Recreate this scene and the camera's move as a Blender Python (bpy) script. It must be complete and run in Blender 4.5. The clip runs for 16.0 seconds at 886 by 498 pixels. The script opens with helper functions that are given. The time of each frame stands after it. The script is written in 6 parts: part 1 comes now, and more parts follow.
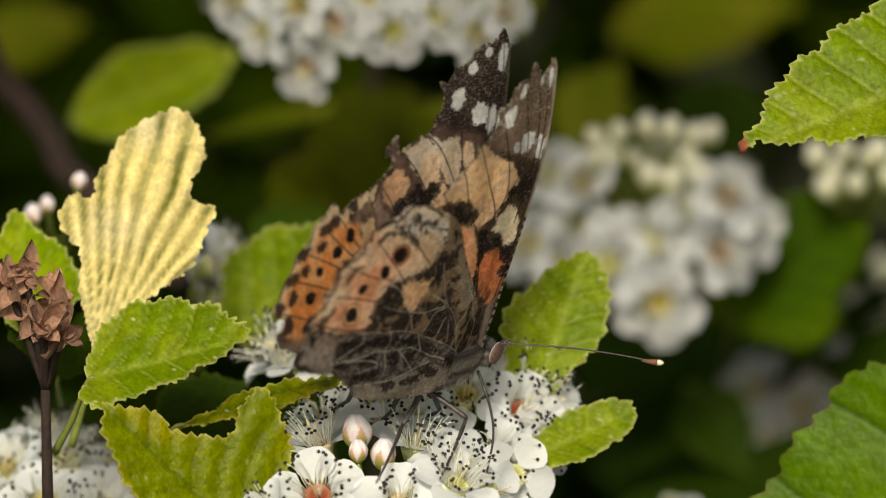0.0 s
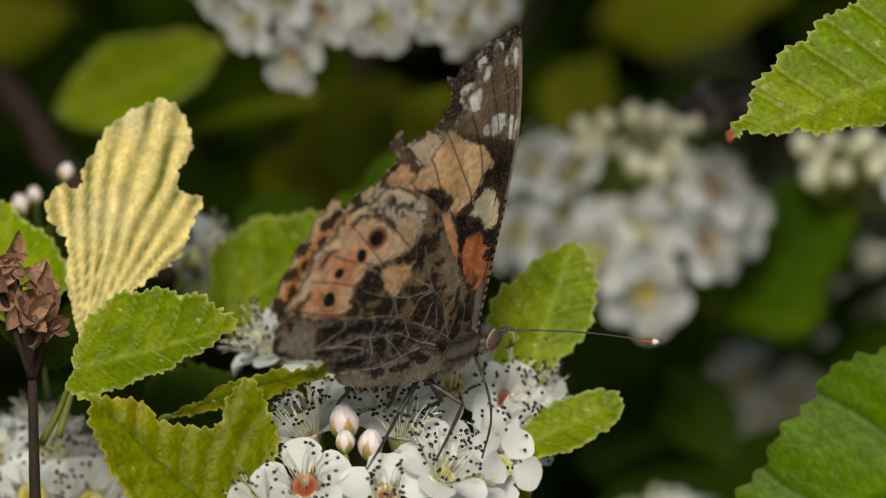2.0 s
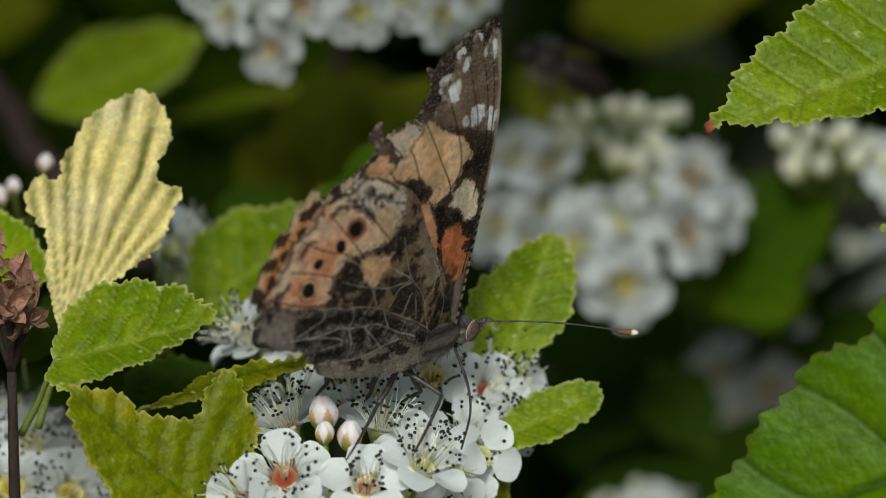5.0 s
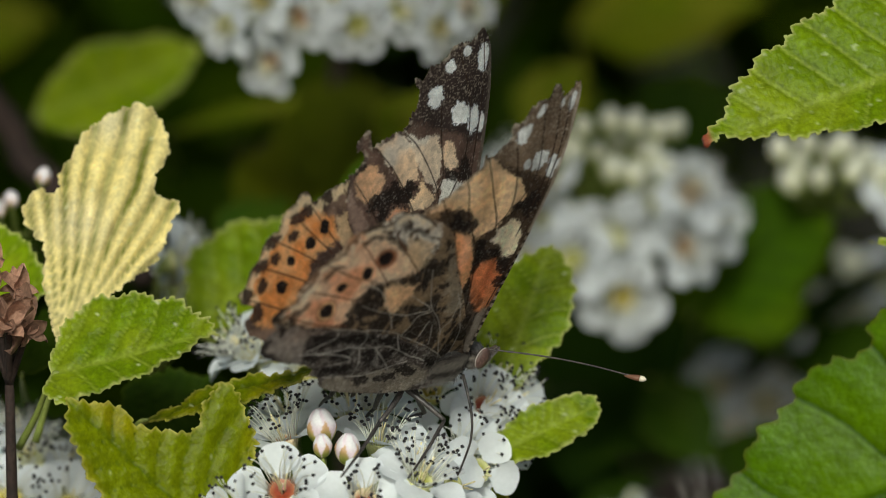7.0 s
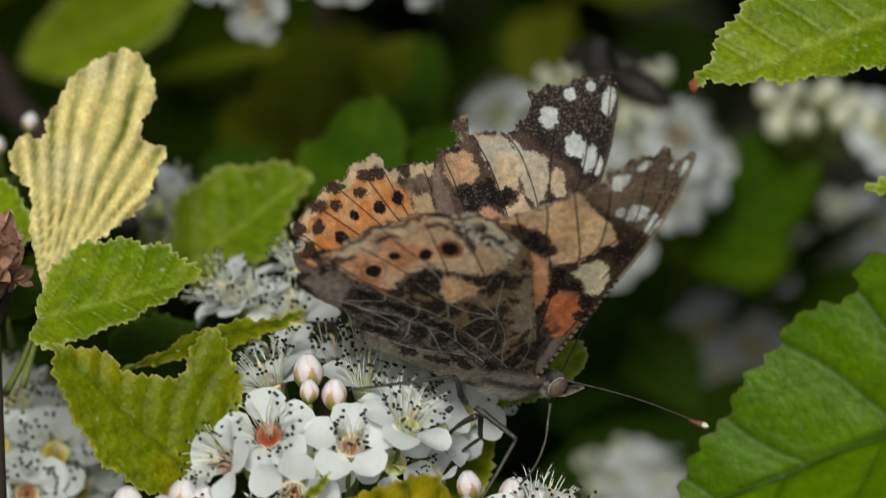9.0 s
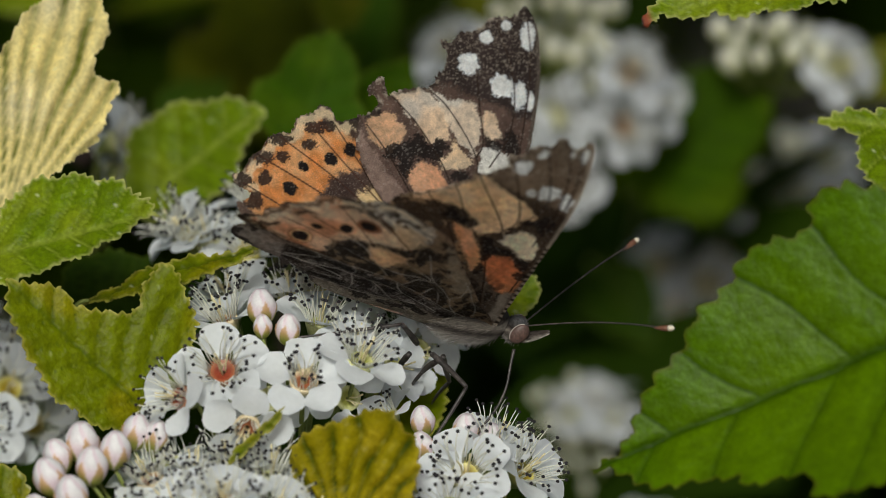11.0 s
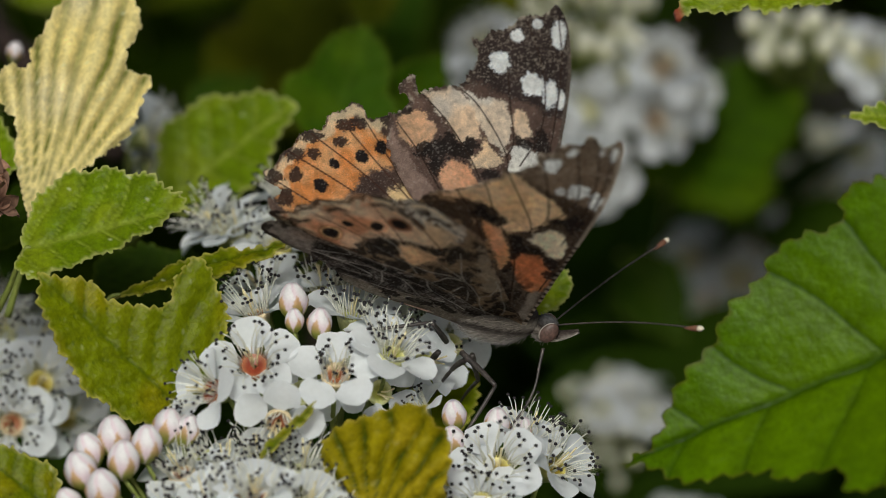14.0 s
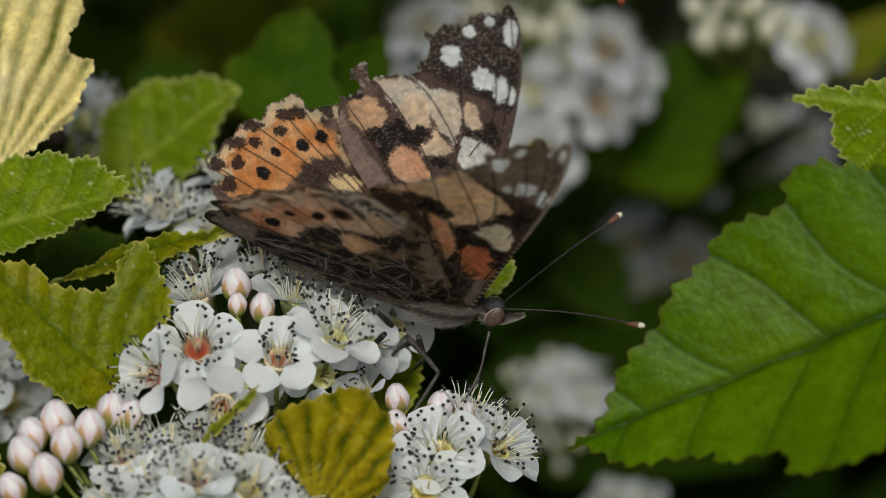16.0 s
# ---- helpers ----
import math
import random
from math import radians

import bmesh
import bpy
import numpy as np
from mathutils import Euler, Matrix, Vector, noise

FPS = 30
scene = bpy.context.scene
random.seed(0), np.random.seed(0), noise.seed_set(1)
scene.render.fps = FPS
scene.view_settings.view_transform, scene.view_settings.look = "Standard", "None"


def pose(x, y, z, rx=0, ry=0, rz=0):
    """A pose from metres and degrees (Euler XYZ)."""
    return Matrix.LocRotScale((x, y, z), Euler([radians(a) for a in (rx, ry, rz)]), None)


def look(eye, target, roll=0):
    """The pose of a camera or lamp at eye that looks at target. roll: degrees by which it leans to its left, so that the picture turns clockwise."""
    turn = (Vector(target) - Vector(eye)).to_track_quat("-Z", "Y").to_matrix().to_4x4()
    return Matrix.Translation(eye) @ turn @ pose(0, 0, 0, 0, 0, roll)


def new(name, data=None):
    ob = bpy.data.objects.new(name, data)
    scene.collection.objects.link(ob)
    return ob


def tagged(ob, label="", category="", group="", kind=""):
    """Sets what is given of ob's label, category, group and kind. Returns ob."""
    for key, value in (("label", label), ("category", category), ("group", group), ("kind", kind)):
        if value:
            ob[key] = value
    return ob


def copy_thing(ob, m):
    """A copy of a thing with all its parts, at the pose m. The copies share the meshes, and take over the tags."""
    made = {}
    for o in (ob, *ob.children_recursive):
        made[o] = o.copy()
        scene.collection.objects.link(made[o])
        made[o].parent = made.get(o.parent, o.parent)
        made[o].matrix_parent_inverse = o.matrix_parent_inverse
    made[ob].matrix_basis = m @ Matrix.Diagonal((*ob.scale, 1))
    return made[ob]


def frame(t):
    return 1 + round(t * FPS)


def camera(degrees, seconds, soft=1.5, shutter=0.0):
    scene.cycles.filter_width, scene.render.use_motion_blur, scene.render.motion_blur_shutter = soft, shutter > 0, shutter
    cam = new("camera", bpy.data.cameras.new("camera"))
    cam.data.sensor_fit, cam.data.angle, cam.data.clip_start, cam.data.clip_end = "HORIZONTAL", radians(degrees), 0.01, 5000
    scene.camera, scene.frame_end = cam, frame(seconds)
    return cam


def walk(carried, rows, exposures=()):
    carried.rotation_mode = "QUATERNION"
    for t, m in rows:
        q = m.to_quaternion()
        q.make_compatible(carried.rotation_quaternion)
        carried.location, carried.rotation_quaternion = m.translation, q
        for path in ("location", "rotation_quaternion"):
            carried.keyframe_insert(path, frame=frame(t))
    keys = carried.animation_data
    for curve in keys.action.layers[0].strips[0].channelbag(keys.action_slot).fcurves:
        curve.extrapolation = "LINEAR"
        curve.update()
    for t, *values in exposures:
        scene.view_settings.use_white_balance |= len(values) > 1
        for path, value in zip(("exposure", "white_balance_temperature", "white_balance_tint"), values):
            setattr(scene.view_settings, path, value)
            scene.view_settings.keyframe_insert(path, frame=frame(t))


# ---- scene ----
MM = 0.001
DIST = 1.2
# The bush frame: x across, y away from the viewer, z up; it leans with the downward view.
BUSH = pose(0, 0, 1.1, -20, 0, 0)


def at(x, z, away=0.0):
    """A place in the bush frame from mm across and up on the butterfly's plane and mm behind it."""
    k = 1 + away * MM / DIST
    return Vector((x * k, away, z * k)) * MM


# ---- camera ----
cam = camera(4.0, 16.0, soft=0.7, shutter=0.4)
cam.data.dof.use_dof = True
cam.data.dof.focus_distance = DIST
cam.data.dof.aperture_fstop = 20
EYE = BUSH @ Vector((0, -DIST, 0))
PAN = [
    (0, -1.88, 2.13), (0.5, -1.80, 2.70), (1, -0.57, 2.70), (1.5, -0.25, 1.97), (2, -0.65, 1.24), (2.5, -0.98, 0.01),
    (3, -0.90, -0.41), (3.5, -0.00, 0.00), (4, 1.31, 0.25), (6.5, 1.31, 0.99), (7, 1.52, 1.64), (7.5, 1.31, 2.30),
    (8, 1.48, 2.46), (8.5, 1.97, 1.89), (8.7, 2.19, 0.00), (9, 2.78, -3.52), (9.5, 7.28, -7.20), (9.7, 7.65, -7.61),
    (11.8, 5.65, -10.28), (12, 4.18, -10.06), (12.5, 2.70, -9.98), (13, 2.70, -9.82), (13.5, 3.20, -9.73), (14, 4.18, -10.23),
    (14.5, 6.47, -10.72), (15, 8.51, -11.62), (15.5, 9.82, -12.19), (16, 9.58, -11.79)]
walk(cam, [(t, look(EYE, BUSH @ at(x, z))) for t, x, z in PAN],
     exposures=[(0, 0.11, 7550, 2), (1.5, -0.05, 7550, 2), (2.6, -0.38, 6500, -1), (4, -0.38, 6250, -4), (6.5, -0.19, 6400, -4), (7.5, -0.15, 6450, -4), (8.5, -0.2, 6450, -4), (9, -0.31, 6450, -2), (12, -0.45, 6400, 2), (14, -0.45, 6400, 2), (15, -0.55, 6400, 2), (16, -0.53, 6400, 2)])

# ---- light ----
world = bpy.data.worlds.new("sky")
scene.world = world
world.use_nodes = True
wn = world.node_tree
sky = wn.nodes.new("ShaderNodeTexSky")
sky.sky_type, sky.sun_disc = "NISHITA", False
sky.sun_elevation, sky.sun_rotation = radians(41), radians(-174)
sky.air_density, sky.dust_density, sky.ozone_density = 0.8, 5.0, 0.7
wn.links.new(sky.outputs[0], wn.nodes["Background"].inputs[0])
wn.nodes["Background"].inputs[1].default_value = 0.085
sun = new("sun", bpy.data.lights.new("sun", "SUN"))
sun.data.energy, sun.data.angle, sun.data.color = 2.7, radians(12), (1, 0.97, 0.92)
sun.matrix_world = look((-0.15, -1.4, 2.32), (0, 0, 1.1))

# ---- materials ----


def srgb(r, g, b):
    return np.array([((v / 255 + 0.055) / 1.055) ** 2.4 if v > 10 else v / 255 / 12.92 for v in (r, g, b)])


def material(name, colour=None, rough=0.6, attribute=False, translucent=0.0, grain=0.0, grain_size=0.3, bump=0.0,
             bump_size=0.2, sheen=0.0, coat=0.0, tint=0.0, spec=0.5, glow=1.0):
    """A procedural surface. Sizes in mm; grain varies the colour at two scales, tint varies it from piece to piece."""
    m = bpy.data.materials.new(name)
    m.use_nodes = True
    n, l = m.node_tree.nodes, m.node_tree.links
    b, out = n["Principled BSDF"], n["Material Output"]
    if attribute:
        a = n.new("ShaderNodeVertexColor")
        a.layer_name = "Col"
        col = a.outputs[0]
    else:
        a = n.new("ShaderNodeRGB")
        a.outputs[0].default_value = (*colour, 1)
        col = a.outputs[0]
    co = n.new("ShaderNodeTexCoord").outputs["Object"]
    for size, amount in ((grain_size, grain), (grain_size * 7, grain * 0.8)):
        if amount:
            t = n.new("ShaderNodeTexNoise")
            t.inputs["Scale"].default_value = 1 / (size * MM)
            t.inputs["Detail"].default_value = 3
            l.new(co, t.inputs["Vector"])
            r = n.new("ShaderNodeMapRange")
            r.inputs[3].default_value, r.inputs[4].default_value = 1 - amount, 1 + amount
            r.inputs[1].default_value, r.inputs[2].default_value = 0.3, 0.7
            l.new(t.outputs[0], r.inputs[0])
            x = n.new("ShaderNodeVectorMath")
            x.operation = "SCALE"
            l.new(col, x.inputs[0])
            l.new(r.outputs[0], x.inputs["Scale"])
            col = x.outputs[0]
    if tint:
        o = n.new("ShaderNodeObjectInfo")
        r = n.new("ShaderNodeMapRange")
        r.inputs[3].default_value, r.inputs[4].default_value = 1 - tint, 1 + tint
        l.new(o.outputs["Random"], r.inputs[0])
        x = n.new("ShaderNodeVectorMath")
        x.operation = "SCALE"
        l.new(col, x.inputs[0])
        l.new(r.outputs[0], x.inputs["Scale"])
        col = x.outputs[0]
    l.new(col, b.inputs["Base Color"])
    b.inputs["Roughness"].default_value = rough
    b.inputs["Specular IOR Level"].default_value = spec
    b.inputs["Sheen Weight"].default_value = sheen
    b.inputs["Coat Weight"].default_value = coat
    if bump:
        t = n.new("ShaderNodeTexNoise")
        t.inputs["Scale"].default_value = 1 / (bump_size * MM)
        l.new(co, t.inputs["Vector"])
        u = n.new("ShaderNodeBump")
        u.inputs["Strength"].default_value, u.inputs["Distance"].default_value = 1, bump * MM
        l.new(t.outputs[0], u.inputs["Height"])
        l.new(u.outputs[0], b.inputs["Normal"])
    if translucent:
        t, mix = n.new("ShaderNodeBsdfTranslucent"), n.new("ShaderNodeMixShader")
        g = n.new("ShaderNodeGamma")
        g.inputs[1].default_value = glow
        l.new(col, g.inputs[0])
        l.new(g.outputs[0], t.inputs[0])
        mix.inputs[0].default_value = translucent
        l.new(b.outputs[0], mix.inputs[1])
        l.new(t.outputs[0], mix.inputs[2])
        l.new(mix.outputs[0], out.inputs[0])
    return m


WING_BELOW = material("lower_wing_scales", attribute=True, rough=0.75, translucent=0.6, glow=0.78, grain=0.28, grain_size=0.1, bump=0.03, bump_size=0.12, spec=0.25)
WING = material("wing_scales", attribute=True, rough=0.75, translucent=0.45, glow=0.8, grain=0.24, grain_size=0.1, bump=0.03, bump_size=0.12, spec=0.25)
LEAF = material("leaf", attribute=True, rough=0.4, translucent=0.28, grain=0.16, grain_size=0.4, bump=0.1, bump_size=0.35, spec=0.14)
BACKLEAF = material("shaded_leaf", attribute=True, rough=0.6, translucent=0.25, grain=0.1, grain_size=1.5, tint=0.25, spec=0.05)
PETAL = material("petal", srgb(240, 243, 247), rough=0.55, translucent=0.38, grain=0.03, grain_size=0.5, bump=0.02, bump_size=0.3, tint=0.04, spec=0.3)
FILAMENT = material("filament", srgb(236, 236, 226), rough=0.5, translucent=0.2, grain=0.05, grain_size=0.3, spec=0.3)
ANTHER = material("anther", srgb(34, 30, 34), rough=0.8, grain=0.3, grain_size=0.1)
CUP = material("flower_cup", attribute=True, rough=0.4, grain=0.15, grain_size=0.3)
BUD = material("bud", attribute=True, rough=0.5, translucent=0.15, grain=0.06, grain_size=0.3)
STEM = material("green_stem", srgb(120, 130, 60), rough=0.6, grain=0.2, grain_size=0.4)
BARK = material("bark", srgb(42, 28, 22), rough=0.85, grain=0.35, grain_size=0.6, bump=0.2, bump_size=0.6)
DRY = material("dry_sepal", srgb(158, 120, 100), rough=0.8, grain=0.35, grain_size=0.5, translucent=0.15, tint=0.5)
FUR = material("body_scales", attribute=True, rough=0.9, grain=0.35, grain_size=0.35, bump=0.15, bump_size=0.15, spec=0.1)
HAIR = material("hair", attribute=True, rough=0.85)
CHITIN = material("chitin", srgb(64, 58, 56), rough=0.45, grain=0.75, grain_size=0.16)
EYE_MAT = material("compound_eye", srgb(84, 64, 58), rough=0.5, grain=0.45, grain_size=0.3)
CLUB = material("antenna_tip", srgb(228, 216, 196), rough=0.6)
CLUB_BROWN = material("antenna_club", srgb(110, 74, 56), rough=0.6)
BEE = material("bee_body", srgb(30, 20, 15), rough=0.6, grain=0.4, grain_size=0.8)
GAUZE = material("bee_wing", srgb(84, 76, 66), rough=0.3, translucent=0.6)
SOIL = material("soil", srgb(44, 38, 28), rough=0.95, grain=0.4, grain_size=12, bump=4, bump_size=14)

# ---- mesh helpers ----


def part(name, me, mat, parent=None, m=None, label=""):
    ob = new(name, me)
    if not me.materials:
        me.materials.append(mat)
    ob.parent = parent
    if m is not None:
        ob.matrix_basis = m
    if label:
        ob["label"] = label
    return ob


def thing(name, m, label, category, group="", kind=""):
    return tagged(_at(new(name), m), label, category, group, kind)


def _at(ob, m):
    ob.matrix_basis = m
    ob.empty_display_size = 0.002
    return ob


def mesh(name, verts, faces, cols=None, smooth=True):
    me = bpy.data.meshes.new(name)
    me.from_pydata([tuple(v) for v in np.asarray(verts, float) * MM], [], [tuple(int(i) for i in f) for f in faces])
    if smooth:
        me.polygons.foreach_set("use_smooth", [True] * len(me.polygons))
    if cols is not None:
        a = me.color_attributes.new("Col", "FLOAT_COLOR", "POINT")
        a.data.foreach_set("color", np.c_[np.clip(cols, 0, 1), np.ones(len(cols))].ravel())
    me.update()
    return me


def vnoise(x, y, size, seed=0):
    """Smooth value noise from 0 to 1 over the plane, with features of that size."""
    table = np.random.RandomState(seed).rand(64, 64)
    u, v = np.asarray(x) / size + 500.3, np.asarray(y) / size + 500.7
    i, j = np.floor(u).astype(int), np.floor(v).astype(int)
    f, g = u - i, v - j
    f, g = f * f * (3 - 2 * f), g * g * (3 - 2 * g)
    t = lambda a, b: table[a % 64, b % 64]
    return (t(i, j) * (1 - f) + t(i + 1, j) * f) * (1 - g) + (t(i, j + 1) * (1 - f) + t(i + 1, j + 1) * f) * g


def cell_walls(x, y, size, seed=0):
    """Distances to the nearest and the second scattered point, in cell sizes: their difference is small along cell walls."""
    i0, j0 = np.floor(x / size), np.floor(y / size)
    a = np.full(x.shape, 9.0)
    b = a.copy()
    for di in (-1, 0, 1):
        for dj in (-1, 0, 1):
            i, j = i0 + di, j0 + dj
            h1 = (np.sin(i * 127.1 + j * 311.7 + seed * 17.3) * 43758.5453) % 1
            h2 = (np.sin(i * 269.5 + j * 183.3 + seed * 11.9) * 24634.6345) % 1
            d = np.hypot(x / size - i - h1, y / size - j - h2)
            b = np.minimum(b, np.maximum(a, d))
            a = np.minimum(a, d)
    return a, b


def smooth_line(pts, n=8, closed=False):
    p = np.array(pts, float)
    q = np.vstack([p[-1], p, p[0], p[1]]) if closed else np.vstack([2 * p[0] - p[1], p, 2 * p[-1] - p[-2]])
    out = []
    for k in range(1, len(q) - 2):
        a, b, c, d = q[k - 1], q[k], q[k + 1], q[k + 2]
        for t in np.arange(n) / n:
            out.append(0.5 * (2 * b + (c - a) * t + (2 * a - 5 * b + 4 * c - d) * t * t + (3 * b - a - 3 * c + d) * t ** 3))
    if not closed:
        out.append(p[-1])
    return np.array(out)


def inside(x, y, poly):
    r = np.zeros(x.shape, bool)
    for (ax, ay), (bx, by) in zip(poly, np.roll(poly, -1, 0)):
        if ay != by:
            r ^= ((ay > y) != (by > y)) & (x < (bx - ax) * (y - ay) / (by - ay) + ax)
    return r


def to_segments(x, y, line):
    """The nearest distance from points to a line of points, and the nearest place."""
    best, px, py = np.full(x.shape, 1e9), x.copy(), y.copy()
    for (ax, ay), (bx, by) in zip(line[:-1], line[1:]):
        dx, dy = bx - ax, by - ay
        t = np.clip(((x - ax) * dx + (y - ay) * dy) / (dx * dx + dy * dy + 1e-12), 0, 1)
        qx, qy = ax + t * dx, ay + t * dy
        d = np.hypot(x - qx, y - qy)
        w = d < best
        best, px, py = np.where(w, d, best), np.where(w, qx, px), np.where(w, qy, py)
    return best, px, py


def sheet(outline, step):
    """A flat grid cut to an outline: the points' x and y and the quads."""
    lo, hi = outline.min(0) - step, outline.max(0) + step
    nx, ny = [int(v) for v in np.ceil((hi - lo) / step) + 1]
    gx, gy = np.meshgrid(lo[0] + step * np.arange(nx), lo[1] + step * np.arange(ny), indexing="ij")
    keep = inside(gx[:-1, :-1] + step / 2, gy[:-1, :-1] + step / 2, outline)
    i, j = np.nonzero(keep)
    ident = lambda a, b: a * ny + b
    quads = np.stack([ident(i, j), ident(i + 1, j), ident(i + 1, j + 1), ident(i, j + 1)], 1)
    used, flat = np.unique(quads, return_inverse=True)
    x, y = gx.ravel()[used], gy.ravel()[used]
    off = ~inside(x, y, outline)
    _, px, py = to_segments(x[off], y[off], np.vstack([outline, outline[:1]]))
    x[off], y[off] = px, py
    return x, y, flat.reshape(-1, 4)


def mix(a, b, k):
    k = np.asarray(k)[:, None] if np.ndim(k) else k
    return a * (1 - k) + b * k


def step_in(v, lo, hi):
    t = np.clip((v - lo) / (hi - lo), 0, 1)
    return t * t * (3 - 2 * t)


def tube(path, radii, sides=6, cap=True):
    path = np.asarray(path, float)
    radii = np.broadcast_to(radii, len(path))
    v, f = [], []
    up = np.array([0.31, 0.17, 0.93])
    for k, p in enumerate(path):
        d = path[min(k + 1, len(path) - 1)] - path[max(k - 1, 0)]
        d = d / (np.linalg.norm(d) + 1e-12)
        a = np.cross(d, up)
        a = a / (np.linalg.norm(a) + 1e-12)
        b = np.cross(d, a)
        for s in range(sides):
            w = 2 * math.pi * s / sides
            v.append(p + radii[k] * (a * math.cos(w) + b * math.sin(w)))
        if k:
            o = k * sides
            f += [(o - sides + s, o - sides + (s + 1) % sides, o + (s + 1) % sides, o + s) for s in range(sides)]
    if cap:
        f += [tuple(range(sides))[::-1], tuple(range(len(v) - sides, len(v)))]
    return np.array(v), f


def ball(c, r, nu=8, nv=5):
    c, r = np.array(c, float), np.broadcast_to(r, 3)
    v, f = [c + r * (0, 0, -1)], []
    for j in range(1, nv):
        p = math.pi * j / nv
        for i in range(nu):
            w = 2 * math.pi * i / nu
            v.append(c + r * np.array((math.sin(p) * math.cos(w), math.sin(p) * math.sin(w), -math.cos(p))))
    v.append(c + r * (0, 0, 1))
    f += [(0, 1 + (i + 1) % nu, 1 + i) for i in range(nu)]
    for j in range(nv - 2):
        o = 1 + j * nu
        f += [(o + i, o + (i + 1) % nu, o + nu + (i + 1) % nu, o + nu + i) for i in range(nu)]
    o = 1 + (nv - 2) * nu
    f += [(o + i, o + (i + 1) % nu, len(v) - 1) for i in range(nu)]
    return np.array(v), f


def join(pieces):
    v, f, n = [], [], 0
    for pv, pf in pieces:
        v.append(pv)
        f += [tuple(i + n for i in q) for q in pf]
        n += len(pv)
    return np.vstack(v), f


def frame_of(origin, y_axis, normal):
    """A pose in the bush frame: y along the given way, z near the given normal."""
    y = Vector(y_axis).normalized()
    z = Vector(normal)
    z = (z - y * z.dot(y)).normalized()
    x = y.cross(z)
    return Matrix(((x.x, y.x, z.x, origin[0]), (x.y, y.y, z.y, origin[1]), (x.z, y.z, z.z, origin[2]), (0, 0, 0, 1)))


# ---- ground and distance ----


def ground():
    s = 60000.0
    n = 24
    g = [(x * s / n, y * s / n, 0) for x in range(-n, n + 1) for y in range(-n, n + 1)]
    w = 2 * n + 1
    f = [(i * w + j, (i + 1) * w + j, (i + 1) * w + j + 1, i * w + j + 1) for i in range(2 * n) for j in range(2 * n)]
    tagged(part("ground", mesh("ground", g, f), SOIL), "dark bare soil under the shrub", "ground", kind="structure")


ground()

# ---- leaves ----
GREEN = dict(base=srgb(108, 132, 10), vein=srgb(146, 162, 56), edge=srgb(190, 190, 120), blotch=srgb(132, 148, 24))
DEEP = dict(base=srgb(78, 110, 0), vein=srgb(34, 62, 2), edge=srgb(88, 86, 24), blotch=srgb(90, 120, 0))
# vein: dark green that stands in for shadow in the sunken veins
OLIVE = dict(base=srgb(112, 124, 4), vein=srgb(70, 88, 2), edge=srgb(186, 178, 90), blotch=srgb(142, 138, 10))
YELLOW = dict(base=srgb(236, 220, 150), vein=srgb(100, 108, 12), edge=srgb(236, 220, 160), blotch=srgb(244, 232, 186))
AMBER = dict(base=srgb(150, 138, 14), vein=srgb(66, 80, 4), edge=srgb(176, 160, 60), blotch=srgb(170, 152, 26))
# leaf green darkened for leaves that stand back in the shade
BACK_SHADE = dict(base=srgb(52, 80, 6), vein=srgb(70, 96, 18), edge=srgb(90, 104, 30), blotch=srgb(68, 92, 10))


